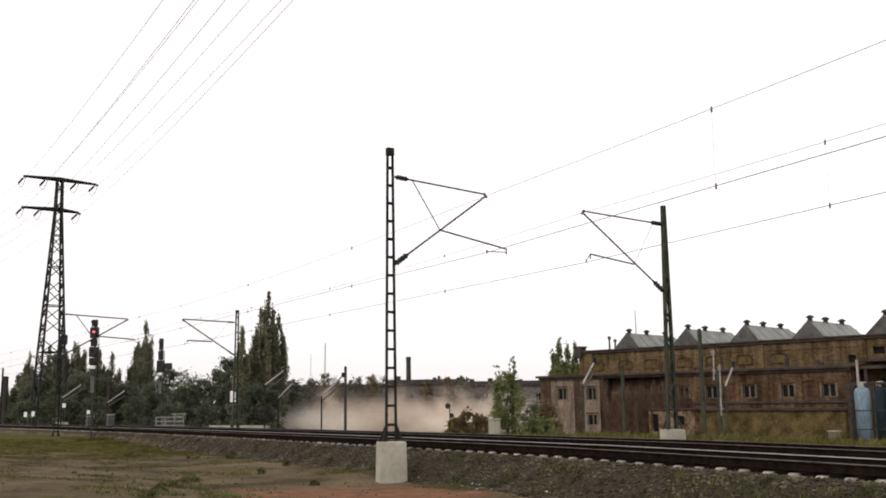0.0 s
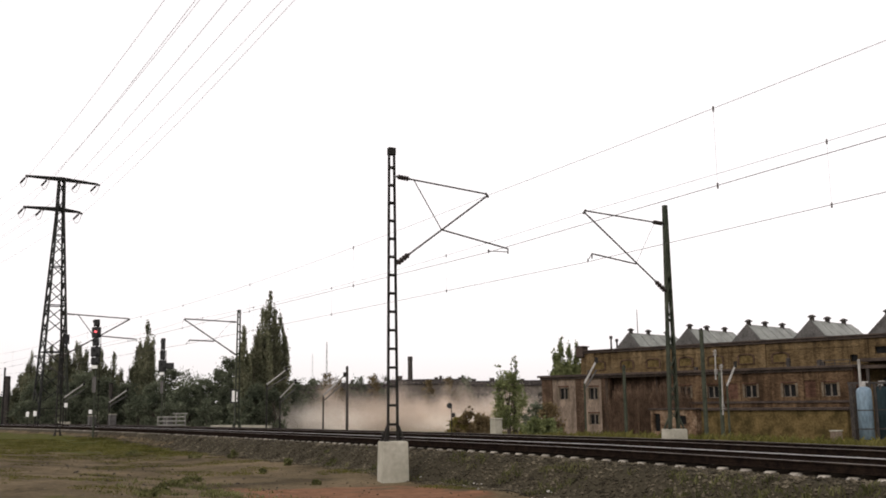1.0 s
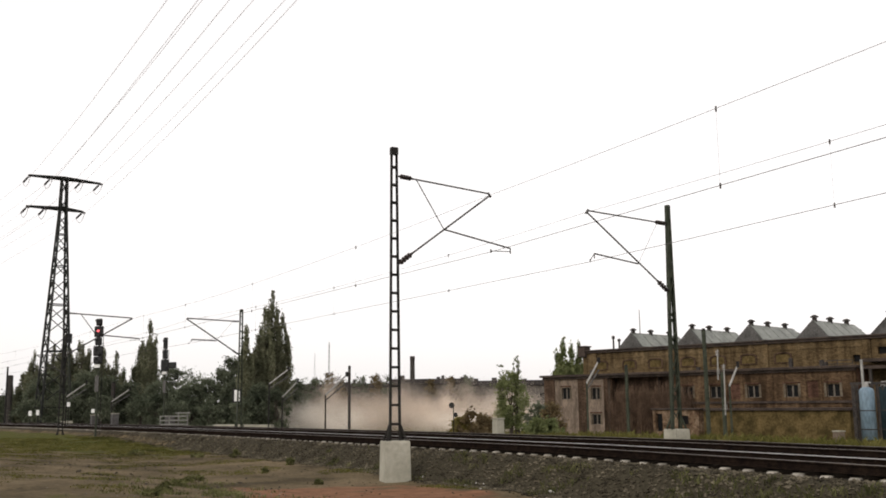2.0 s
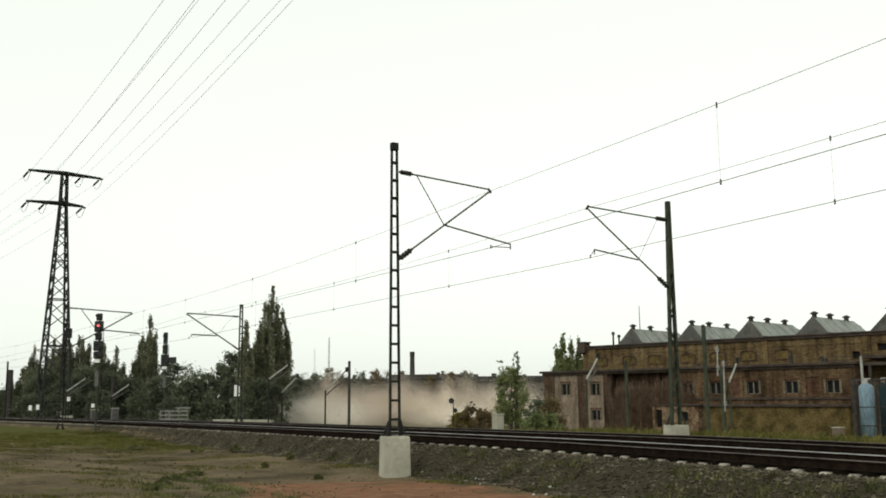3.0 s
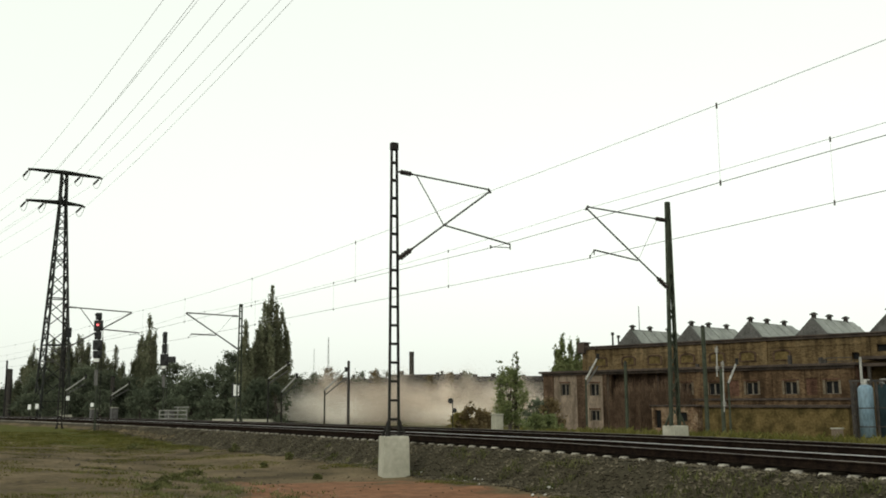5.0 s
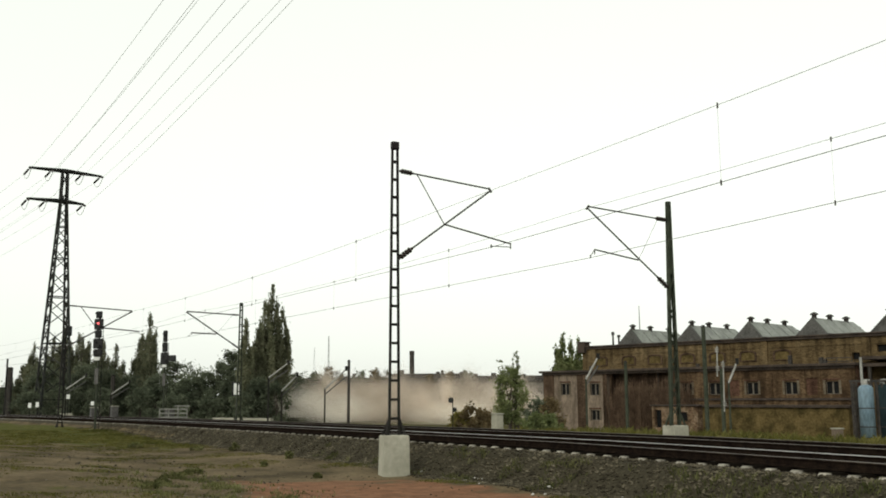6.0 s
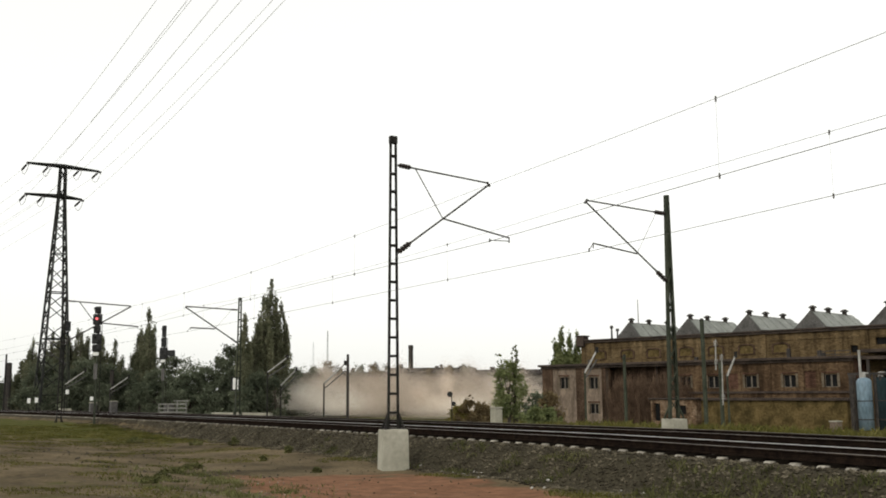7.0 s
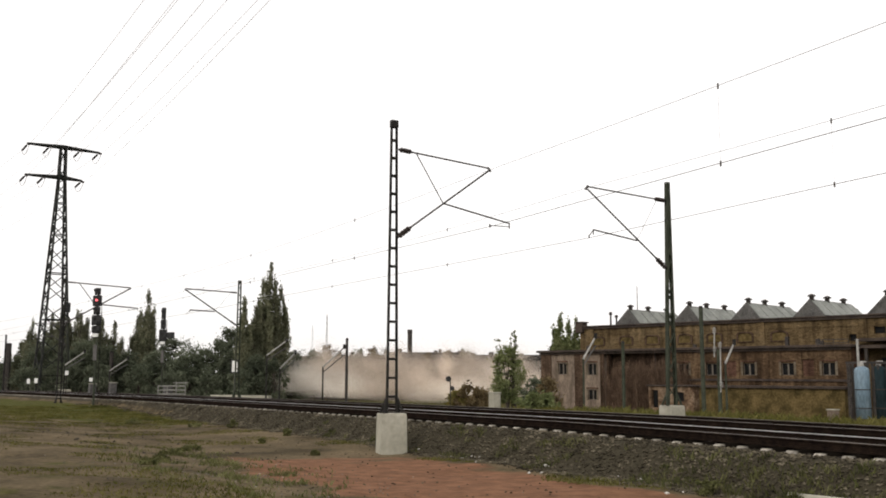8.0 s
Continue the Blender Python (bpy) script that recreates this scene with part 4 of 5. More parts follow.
def crown_soup(rnd, spots, leaf, per, mat, name, parent, tall=1.0):
    """Leaf sprays: small bent blades thrown round each spot (place, spread)."""
    verts, faces = [], []
    for p, r in spots:
        for _ in range(per):
            d = Vector((rnd.gauss(0, 1), rnd.gauss(0, 1), rnd.gauss(0, 1)))
            c = p + Vector((d.x, d.y, d.z * tall)) * r * 0.5
            a = Vector((rnd.uniform(-1, 1), rnd.uniform(-1, 1), rnd.uniform(-0.6, 1) * tall)).normalized()
            b = a.cross(Vector((rnd.uniform(-1, 1), rnd.uniform(-1, 1), rnd.uniform(-1, 1)))).normalized()
            k = leaf * rnd.uniform(0.6, 1.5)
            o = len(verts)
            verts += [c - a * k, c + b * k * 0.45 + a.cross(b) * k * 0.2, c + a * k, c - b * k * 0.45]
            faces += [(o, o + 1, o + 2), (o, o + 2, o + 3)]
    return soup(name, verts, faces, mat, parent)


def build_poplar(at, height, radius, seed, mat=LEAF_POPLAR, label="tall dark columnar poplar with ragged upright tips", tops=3):
    rnd = random.Random(seed)
    radius *= 1.12
    t = thing("poplar_tree", at, label, "tree", "row of poplars")
    wood = fresh()
    beam(wood, (0, 0, -0.4), (0, 0, height * 0.93), 0.035 * height * 0.5, 0.03, 7)
    spots = []
    # upright plumes round the stem, each a narrow flame of leaves with a pointed tip
    leaders = [(0.0, 0.0, 1.0, 0.62 * radius)]
    for k in range(tops * 2 + 1):
        a, far = 2.4 * k + rnd.uniform(-0.4, 0.4), rnd.uniform(0.3, 0.8)
        leaders.append((radius * far * math.cos(a), radius * far * math.sin(a), (1.0 - 0.42 * far ** 1.5) * rnd.uniform(0.8, 0.98), radius * rnd.uniform(0.42, 0.6)))
    for lx, ly, top, wide in leaders:
        beam(wood, (lx * 0.15, ly * 0.15, height * 0.06), (lx * 0.85, ly * 0.85, height * top * 0.5), 0.09, 0.05, 5)
        beam(wood, (lx * 0.85, ly * 0.85, height * top * 0.5), (lx, ly, height * top), 0.05, 0.012, 5)
    for i in range(int(90 + height * 27)):
        lx, ly, top, wide = leaders[i % len(leaders)]
        f = rnd.random() ** 0.85
        z = height * (0.03 + 0.95 * f * top)
        flame = wide * (0.35 + 0.65 * min(f * 3, 1)) * (1 - f ** 2.4) + 0.14
        a, w = rnd.uniform(0, 6.28), flame * rnd.uniform(0.1, 1.0) ** 0.7
        hold = 0.3 + 0.7 * min(f * 2, 1)
        spots.append((Vector((lx * hold + w * math.cos(a), ly * hold + w * math.sin(a), z)), rnd.uniform(0.22, 0.42) * (1.15 - 0.5 * f)))
    for lx, ly, top, wide in leaders:
        for k in range(4):
            spots.append((Vector((lx + rnd.uniform(-0.05, 0.05), ly, height * top * (0.9 + 0.025 * k))), 0.2))
    for p, r in spots[::9]:
        beam(wood, (p.x * 0.2, p.y * 0.2, max(p.z - 1.6, 0.3)), p, 0.035, 0.01, 4)
    part("trunk", wood, BARK, t)
    crown_soup(rnd, spots, 0.14, 22, mat, "crown", t, 3.0)
    return t


def build_broadleaf(at, height, radius, seed, mat=LEAF_DULL, label="dull green broadleaf tree with an uneven crown", leaf=0.17, per=40, clumps=60, low=0.05, group="trees along the line", name="broadleaf_tree"):
    rnd = random.Random(seed)
    t = thing(name, at, label, "tree" if name.endswith("tree") else "shrub", group)
    wood = fresh()
    beam(wood, (0, 0, -0.4), (0, 0, height * 0.5), 0.03 * height + 0.03, 0.02 * height, 7)
    spots = []
    for i in range(clumps):
        a, f = rnd.uniform(0, 6.28), rnd.random()
        z = height * (low + (0.97 - low) * f)
        wide = radius * (0.25 + 0.75 * math.sin(math.pi * (0.18 + 0.78 * f)) ** 0.8)
        w = wide * rnd.uniform(0.1, 1.0) ** 0.6
        spots.append((Vector((w * math.cos(a), w * math.sin(a), z)), rnd.uniform(0.14, 0.34) * radius))
    for p, r in spots[::3]:
        beam(wood, (0, 0, height * rnd.uniform(0.15, 0.5)), p, 0.02 * height * 0.4, 0.012, 4)
    part("trunk", wood, BARK, t)
    crown_soup(rnd, spots, leaf, per, mat, "crown", t)
    return t


def build_bare(at, height, radius, seed, label="bare grey tree hazy behind the dust"):
    rnd = random.Random(seed)
    t = thing("bare_tree", at, label, "tree", "bare trees")
    wood, twigs = fresh(), fresh()
    beam(wood, (0, 0, -0.4), (0, 0, height * 0.45), 0.26, 0.18, 7)

    def grow(p, way, length, r, depth):
        q = p + way * length
        beam(wood if depth > 1 else twigs, p, q, r, r * 0.6, 4)
        if depth:
            for _ in range(3):
                d = (way + Vector((rnd.gauss(0, 0.5), rnd.gauss(0, 0.5), rnd.uniform(-0.1, 0.4)))).normalized()
                grow(q, d, length * rnd.uniform(0.6, 0.85), r * 0.6, depth - 1)

    for _ in range(4):
        grow(Vector((0, 0, height * 0.42)), Vector((rnd.uniform(-1, 1) * radius / height * 2.2, rnd.uniform(-1, 1), 1.0)).normalized(), height * 0.22, 0.13, 3)
    part("trunk", wood, BARK, t)
    part("twigs", twigs, BARK, t)
    return t


def ground_at(x, y):
    r = Vector((x, y, 0)) - FOOT
    s = r.dot(ALONG)
    return ground_height(s, r.dot(ACROSS) - bend(s)) + fall(s)


POPLARS = [
    (-63.5, 142, 5.4, 1.5), (-59.3, 136, 6.8, 1.1), (-57.0, 134, 10.1, 1.3), (-55.1, 136, 11.5, 1.5), (-52.8, 134, 12.6, 1.4),
    (-49.6, 132, 11.5, 0.9), (-49.0, 133, 10.8, 0.9), (-49.2, 139, 11.9, 1.2), (-46.3, 136, 11.1, 1.0), (-44.5, 134, 8.7, 0.9),
    (-44.6, 141, 12.3, 1.15), (-42.9, 140, 16.0, 1.8), (-23.7, 115, 12.7, 0.95), (-22.1, 118, 15.4, 1.35), (-21.5, 120, 17.7, 1.6),
    (-20.6, 122, 15.1, 1.3), (-22.7, 117, 11.9, 1.2), (-51.2, 135, 12.2, 1.3), (-47.9, 134, 11.0, 1.1), (-42.1, 138, 13.2, 1.3),
]
for i, (x, y, h, r) in enumerate(POPLARS):
    build_poplar((x, y, ground_at(x, y)), h, r, 100 + i, tops=4 if r > 1.25 else 2)

BROADLEAVES = [
    (-36.4, 128, 8.7, 2.1), (-30.0, 122, 6.9, 1.8), (-28.8, 125, 8.5, 1.9), (-28.3, 128, 10.0, 1.6), (-25.0, 121, 7.6, 1.8),
    (-42.0, 130, 6.7, 2.0), (-47.6, 128, 7.3, 2.5), (-53.2, 129, 6.5, 2.7), (-45.3, 130, 7.1, 2.4), (-49.0, 126, 5.8, 2.0), (-31.5, 121, 6.4, 2.5),
    (-36.6, 124, 6.7, 2.3), (-61.6, 138, 4.0, 2.7), (-19.6, 126, 6.6, 1.8), (-25.6, 118, 6.3, 2.2), (-21.7, 114, 6.0, 2.0),
    (-33.6, 123, 5.4, 2.2),
]
for i, (x, y, h, r) in enumerate(BROADLEAVES):
    build_broadleaf((x, y, ground_at(x, y)), h, r, 200 + i, clumps=110)
for i, (x, y, h, r) in enumerate([(-36.9, 118, 4.2, 2.0), (-41.0, 116, 3.6, 2.0), (-45.7, 116, 3.4, 2.0), (-19.5, 113, 5.6, 1.8), (-50.0, 118, 3.0, 2.2), (-27.6, 114, 4.2, 1.8), (-31.8, 114, 3.8, 2.0), (-23.6, 112, 4.0, 1.7)]):
    build_broadleaf((x, y, ground_at(x, y)), h, r, 260 + i, LEAF_DULL, "dense dark undergrowth shrub under the poplars", clumps=45, low=0.02, group="undergrowth shrubs", name="shrub")
build_broadleaf((-43.5, 165, -2.7), 9.9, 3.4, 300, LEAF_DULL, "rounded pale grey-green tree in the distance", clumps=70)

# around the dust and the factory
build_broadleaf((5.05, 75, -2.0), 5.4, 1.3, 310, LEAF_FRESH, "young fresh green tree with a broad low crown", leaf=0.085, per=55, clumps=120, low=0.22, group="young trees")
build_broadleaf((5.6, 76, -2.0), 6.85, 0.36, 311, LEAF_FRESH, "slender green sapling with a pointed leader", leaf=0.07, per=20, clumps=60, low=0.4, group="young trees")
build_broadleaf((4.35, 75.4, -2.0), 6.15, 0.42, 314, LEAF_FRESH, "slender green sapling with a thin wispy top", leaf=0.07, per=14, clumps=44, low=0.4, group="young trees")
for i, (x, y, h, r) in enumerate([(12.75, 104, 9.9, 0.75), (13.7, 104.5, 9.2, 0.7), (14.6, 105, 9.5, 0.7), (12.2, 105, 8.4, 0.7)]):
    build_poplar((x, y, -2.3), h, r, 312 + i, LEAF_FRESH, "slender fresh green tree rising behind the factory", tops=2)
for i, (x, y, h, r, kind) in enumerate([(1.5, 55, 1.4, 0.85, LEAF_BROWN), (0.85, 55.3, 0.95, 0.7, LEAF_YELLOW), (2.2, 55.2, 1.15, 0.7, LEAF_BROWN), (4.8, 52, 1.15, 0.8, LEAF_FRESH), (5.6, 53, 1.2, 0.8, LEAF_FRESH), (6.7, 70, 3.1, 1.1, LEAF_DULL), (7.5, 69, 3.2, 1.0, LEAF_BROWN)]):
    build_broadleaf((x, y, ground_at(x, y)), h, r, 320 + i, kind, "low ragged shrub beside the tracks", leaf=0.10, per=36, clumps=90 if h > 2 else 44, low=0.03, group="trackside shrubs", name="shrub")


def build_scrub(at, height, radius, seed, stems=240):
    """A thicket of thin upright leafless stems with a few side twigs."""
    rnd = random.Random(seed)
    t = thing("scrub", at, "tall thicket of brown leafless stems before the factory wall", "shrub", "scrub by the factory")
    verts, faces = [], []

    def rod(a, b, r):
        o = len(verts)
        for p, w in ((a, r), (b, r * 0.4)):
            for k in range(3):
                verts.append(p + Vector((math.cos(k * 2.094) * w, math.sin(k * 2.094) * w, 0)))
        for k in range(3):
            faces.append((o + k, o + (k + 1) % 3, o + 3 + (k + 1) % 3, o + 3 + k))

    for _ in range(stems):
        a, w = rnd.uniform(0, 6.28), radius * rnd.random() ** 0.5
        foot = Vector((w * math.cos(a), w * math.sin(a), -0.1))
        h = height * rnd.uniform(0.5, 1.0)
        knee = foot + Vector((rnd.gauss(0, 0.12), rnd.gauss(0, 0.12), h * 0.55))
        tip = knee + Vector((rnd.gauss(0, 0.22), rnd.gauss(0, 0.22), h * 0.45))
        rod(foot, knee, 0.032)
        rod(knee, tip, 0.022)
        for _ in range(5):
            p = foot.lerp(knee, rnd.uniform(0.4, 1)) if rnd.random() < 0.4 else knee.lerp(tip, rnd.random())
            rod(p, p + Vector((rnd.gauss(0, 0.18), rnd.gauss(0, 0.18), rnd.uniform(0.2, 0.6))), 0.014)
    tagged(soup("thicket", verts, faces, TWIG, t), kind="stuff")


for i, (x, y, h, r) in enumerate([(17.2, 88.9, 4.6, 1.2), (18.5, 87.8, 4.3, 1.2), (19.7, 86.7, 4.9, 1.2), (20.8, 85.6, 4.5, 1.1), (16.2, 89.8, 4.0, 1.0)]):
    build_scrub((x, y, -1.95), h, r, 340 + i)
for i, (x, y, h, r) in enumerate([(14.0, 56.5, 0.9, 0.6), (15.2, 55.6, 0.7, 0.7), (16.6, 55.5, 0.9, 0.8), (18.0, 55.2, 0.8, 0.8), (19.4, 55.0, 0.75, 0.8), (20.9, 54.6, 0.7, 0.8), (22.3, 54.0, 0.65, 0.7)]):
    build_broadleaf((x, y, ground_at(x, y)), h, r, 350 + i, LEAF_YELLOW, "low yellow-green weeds before the factory terrace", leaf=0.08, per=40, clumps=30, low=0.03, group="weeds by the terrace", name="shrub")
for i, (x, y, h, r) in enumerate([(-20.7, 172, 9.2, 2.6), (-13.9, 175, 9.4, 3.2), (-18.0, 170, 8.0, 2.0), (-10.5, 176, 8.6, 2.4)]):
    build_bare((x, y, -2.7), h, r, 360 + i)
for i, (x, y, h, r) in enumerate([(-19.4, 146, 7.9, 1.6), (-17.6, 147, 8.5, 1.5), (-21.8, 146, 7.6, 1.8), (-15.6, 146, 7.4, 1.3), (-12.9, 147, 7.9, 1.7), (-10.4, 147, 8.2, 1.5), (-8.6, 146, 7.7, 1.2), (0.9, 146, 7.6, 1.4), (3.4, 146, 7.9, 1.4), (-2.4, 146, 7.2, 1.3)]):
    build_broadleaf((x, y, -2.7), h, r, 380 + i, LEAF_BROWN if i % 2 else LEAF_DULL, "dim scrubby tree standing behind the dust", leaf=0.16, per=24, clumps=60, low=0.1, group="trees behind the dust")


# ---- signals, poles and boxes along the line ----
def build_signal(s, q, height, label, lit):
    """A light signal: black boards on a slim post, a white plate and a ladder."""
    sig = thing("railway_signal", site(s, q, ground_height(s, q)), label, "railway signal", "signals", rz=-10)
    top = height - ground_height(s, q)
    bm = fresh()
    beam(bm, (0, 0.12, -0.3), (0, 0.12, top - 0.3), 0.07, sides=8)
    part("post", bm, STEEL_GREEN, sig)
    bm = fresh()
    box(bm, (-0.25, -0.15, -0.4), (0.25, 0.35, 0.06), 0.03)
    part("foundation", bm, CONCRETE, sig)
    z = top
    boards = [(0.22, 0.5), (0.32, 0.75), (0.24, 0.55), (0.34, 0.7), (0.3, 0.5)] if lit else [(0.2, 1.0), (0.24, 0.85), (0.36, 1.0)]
    for i, (w, h) in enumerate(boards):
        bm = fresh()
        box(bm, (-w, -0.06, z - h + 0.04), (w, 0.06, z), 0.05)
        board = part("signal_board", bm, BLACK, sig, "matt black signal board")
        for k, dx in enumerate((-0.35, 0.35)):
            bm = fresh()
            c = Vector((dx * w, -0.07, z - h * (0.3 + 0.35 * k)))
            beam(bm, c, c - Vector((0, 0.16, 0)), 0.075, 0.09, 10)
            part("lamp_hood", bm, BLACK, board)
        if lit and i == 1:
            bm = fresh()
            c = Vector((0.02, -0.075, z - h * 0.42))
            beam(bm, c, c - Vector((0, 0.12, 0)), 0.065, sides=12)
            part("red_lamp", bm, RED_LIGHT, board, "lit red signal lamp")
        z -= h - 0.015
    bm = fresh()
    box(bm, (-0.2, -0.07, z - 0.24), (0.2, -0.04, z - 0.02), 0.008)
    part("mast_plate", bm, WHITE, sig, "small white plate")
    bm = fresh()
    box(bm, (-0.13, -0.02, z - 1.75), (0.13, 0.02, z - 0.75), 0.008)
    part("mast_sign", bm, TUBE, sig)
    if not lit:
        bm = fresh()
        box(bm, (0.38, -0.1, z + 0.25), (1.0, 0.1, z + 0.75), 0.05)
        part("side_indicator", bm, BLACK, sig, "black side indicator box")
        bm = fresh()
        beam(bm, (0, 0.1, z + 0.5), (0.5, 0.1, z + 0.5), 0.04)
        part("bracket", bm, STEEL_DARK, sig)
    bm = fresh()
    for x in (-0.16, 0.16):
        beam(bm, (x, 0.3, -0.2), (x, 0.3, top - 1.0), 0.022, sides=4)
    for k in range(int((top - 1.2) / 0.32)):
        beam(bm, (-0.16, 0.3, 0.2 + 0.32 * k), (0.16, 0.3, 0.2 + 0.32 * k), 0.014, sides=4)
    part("ladder", bm, STEEL_DARK, sig)


build_signal(65.1, 3.0, 7.0, "black light signal showing red beside the near track", True)
build_signal(81.4, -6.4, 7.1, "tall black light signal with a side indicator", False)


def build_post(at, top, r, mat, label, category="post", name="trackside_pole", r2=None):
    p = thing(name, at, label, category, "poles along the line")
    bm = fresh()
    beam(bm, (0, 0, -0.3), (0, 0, top), r, r2 or r * 0.7, 8)
    part("shaft", bm, mat, p)
    bm = fresh()
    beam(bm, (0, 0, -0.3), (0, 0, 0.12), r * 2.4, r * 2.0, 8)
    part("footing", bm, CONCRETE, p)
    bm = fresh()
    beam(bm, (0, 0, top - 0.05), (0, 0, top + 0.08), r * 1.1, r * 0.6, 8)
    part("cap", bm, STEEL_DARK, p)
    return p


def on_ground(x, y):
    return (x, y, ground_at(x, y))


build_post(on_ground(-6.42, 65.0), 3.54 - ground_at(-6.42, 65), 0.1, IRON, "dark wooden pole before the dust cloud", r2=0.09)
build_post(on_ground(11.23, 60.0), 3.2 - ground_at(11.2, 60), 0.11, STEEL_GREEN, "weathered grey-green pole before the factory", r2=0.1)
build_post(on_ground(16.15, 60.0), 5.4 - ground_at(16.1, 60), 0.14, STEEL_GREEN, "stout green-grey steel pole before the factory", r2=0.13)
build_post(on_ground(-47.5, 105.0), 6.2, 0.12, STEEL_DARK, "dark pole near the pylon", r2=0.1)
build_post(on_ground(-56.6, 126.0), 6.2, 0.42, IRON, "stout dark chimney-like pole among the trees", r2=0.4)
build_post(on_ground(-43.8, 128.0), 6.4, 0.3, IRON, "dark pole among the poplars", r2=0.26)


def build_arm_post(low, high, post_mat, label, pair=True):
    """A slim post that carries a long slanting pale arm."""
    x, y, z = low
    g = ground_at(x, y)
    p = thing("arm_post", (x, y, g), label, "post", "posts with slanting arms")
    bm = fresh()
    beam(bm, (0, 0, -0.3), (0, 0, z - g + 0.05), 0.06, 0.05, 8)
    part("shaft", bm, post_mat, p)
    a, b = Vector((0, 0, z - g)), Vector((high[0] - x, high[1] - y, high[2] - g))
    bm = fresh()
    beam(bm, a, b, 0.06, 0.05, 8)
    part("arm", bm, TUBE_PALE, p, "slanting pale tubular arm")
    bm = fresh()
    beam(bm, b - Vector((0, 0, 0.12)), b + Vector((0, 0, 0.2)), 0.09, sides=8)
    part("arm_head", bm, STEEL_DARK, p)
    if pair:
        bm = fresh()
        beam(bm, a - Vector((0, 0, 0.35)), b - Vector((0, 0, 0.5)), 0.04, sides=6)
        part("stay", bm, TUBE, p)


build_arm_post((8.03, 55, 2.07), (8.75, 55, 3.34), STEEL_GREEN, "slim post with a slanting pale arm before the factory")
build_arm_post((14.64, 50, 1.77), (15.13, 50, 2.83), STEEL_GREEN, "slim post with a slanting pale arm near the steel pole", False)
build_arm_post((-8.01, 65, 1.67), (-6.6, 65, 3.0), STEEL_DARK, "grey post with a slanting arm before the dust")
build_arm_post((-12.7, 70, 2.55), (-11.3, 70, 3.6), STEEL_DARK, "grey post with a slanting pale arm before the poplars")
build_arm_post((-11.9, 71, 1.6), (-10.8, 71, 2.75), STEEL_DARK, "grey post with a slanting pale arm by the dust's edge")
build_arm_post((-31.2, 80, 1.9), (-29.6, 80, 3.0), STEEL_DARK, "grey post with a slanting arm before the trees")
build_arm_post((-30.2, 88, 1.5), (-28.6, 88, 2.6), STEEL_DARK, "grey post with a slanting arm before dark shrubs")


def build_switch_post():
    p = thing("switch_post", on_ground(14.1, 50.0), "pale switch post with insulators before the factory", "post")
    g = ground_at(14.1, 50)
    bm = fresh()
    beam(bm, (0.2, 0, -0.3), (0.2, 0, 2.5 - g), 0.11, 0.1, 8)
    part("shaft", bm, STEEL_GREEN, p)
    for x, z0, z1 in ((0.0, 2.1, 3.65), (0.28, 0.3, 2.9)):
        bm = fresh()
        beam(bm, (x - 0.05, -0.1, z0 - g), (x, -0.1, z1 - g), 0.036, 0.032, 8)
        part("rod", bm, TUBE_PALE, p)
        for z in (z0 + 0.3, z1 - 0.3):
            bm = fresh()
            for k in range(3):
                beam(bm, (x - 0.02, -0.1, z - g + 0.09 * k), (x - 0.02, -0.1, z - g + 0.04 + 0.09 * k), 0.095, sides=8)
            part("insulator", bm, TUBE_PALE, p, "white ribbed insulator")
    bm = fresh()
    box(bm, (-0.15, -0.25, 0.0), (0.6, 0.3, 0.95), 0.04)
    part("drive_box", bm, CONCRETE, p)


build_switch_post()


def build_cabinet(at, w, d, h, mat, label, name="relay_cabinet", category="cabinet"):
    c = thing(name, at, label, category, "boxes beside the line", rz=yaw(45) - 180)
    bm = fresh()
    box(bm, (-w / 2, -d / 2, -0.2), (w / 2, d / 2, h), 0.025)
    part("body", bm, mat, c)
    bm = fresh()
    box(bm, (-w / 2 - 0.04, -d / 2 - 0.04, h + 0.002), (w / 2 + 0.04, d / 2 + 0.04, h + 0.07), 0.02)
    part("lid", bm, CONCRETE, c)
    for k in (-1, 1):
        bm = fresh()
        for y in (-d / 2 - 0.012, d / 2 + 0.012):
            box(bm, (k * w * 0.24 - w * 0.21, y - 0.008, 0.12), (k * w * 0.24 + w * 0.21, y + 0.008, h - 0.08))
        part("door", bm, mat, c)
    return c


build_cabinet(on_ground(2.7, 50.0), 0.46, 0.42, 0.85, CONCRETE, "pale relay cabinet beside the young tree")
build_cabinet(on_ground(-22.6, 80.0), 0.7, 0.6, 0.9, TUBE, "narrow grey cabinet behind a pale railing")


def build_railing():
    """Pale guard rails round the foot of the signal."""
    r = thing("guard_railing", on_ground(-21.9, 78.6), "pale weathered guard railing at the signal's foot", "railing")
    for x in (-1.1, -0.37, 0.37, 1.1):
        bm = fresh()
        box(bm, (x - 0.04, -0.04, -0.2), (x + 0.04, 0.04, 1.2 if x > 0 else 1.0), 0.01)
        part("post", bm, RAIL_PAINT, r)
    for z, x0, x1 in ((0.3, -1.1, 1.1), (0.62, -1.1, 1.1), (0.95, -1.1, 1.1), (1.2, 0.1, 1.3)):
        bm = fresh()
        box(bm, (x0, -0.06, z - 0.05), (x1, -0.041, z + 0.05))
        part("rail", bm, RAIL_PAINT, r)


build_railing()
build_cabinet(on_ground(-28.5, 84.0), 0.7, 0.5, 1.1, TUBE, "grey cabinet in the weeds")
build_cabinet(on_ground(-31.0, 86.0), 0.8, 0.5, 1.0, TUBE, "grey cabinet in the weeds")
build_cabinet(on_ground(22.9, 57.0), 0.5, 0.45, 1.2, PLASTER, "small pale box by the terrace wall")


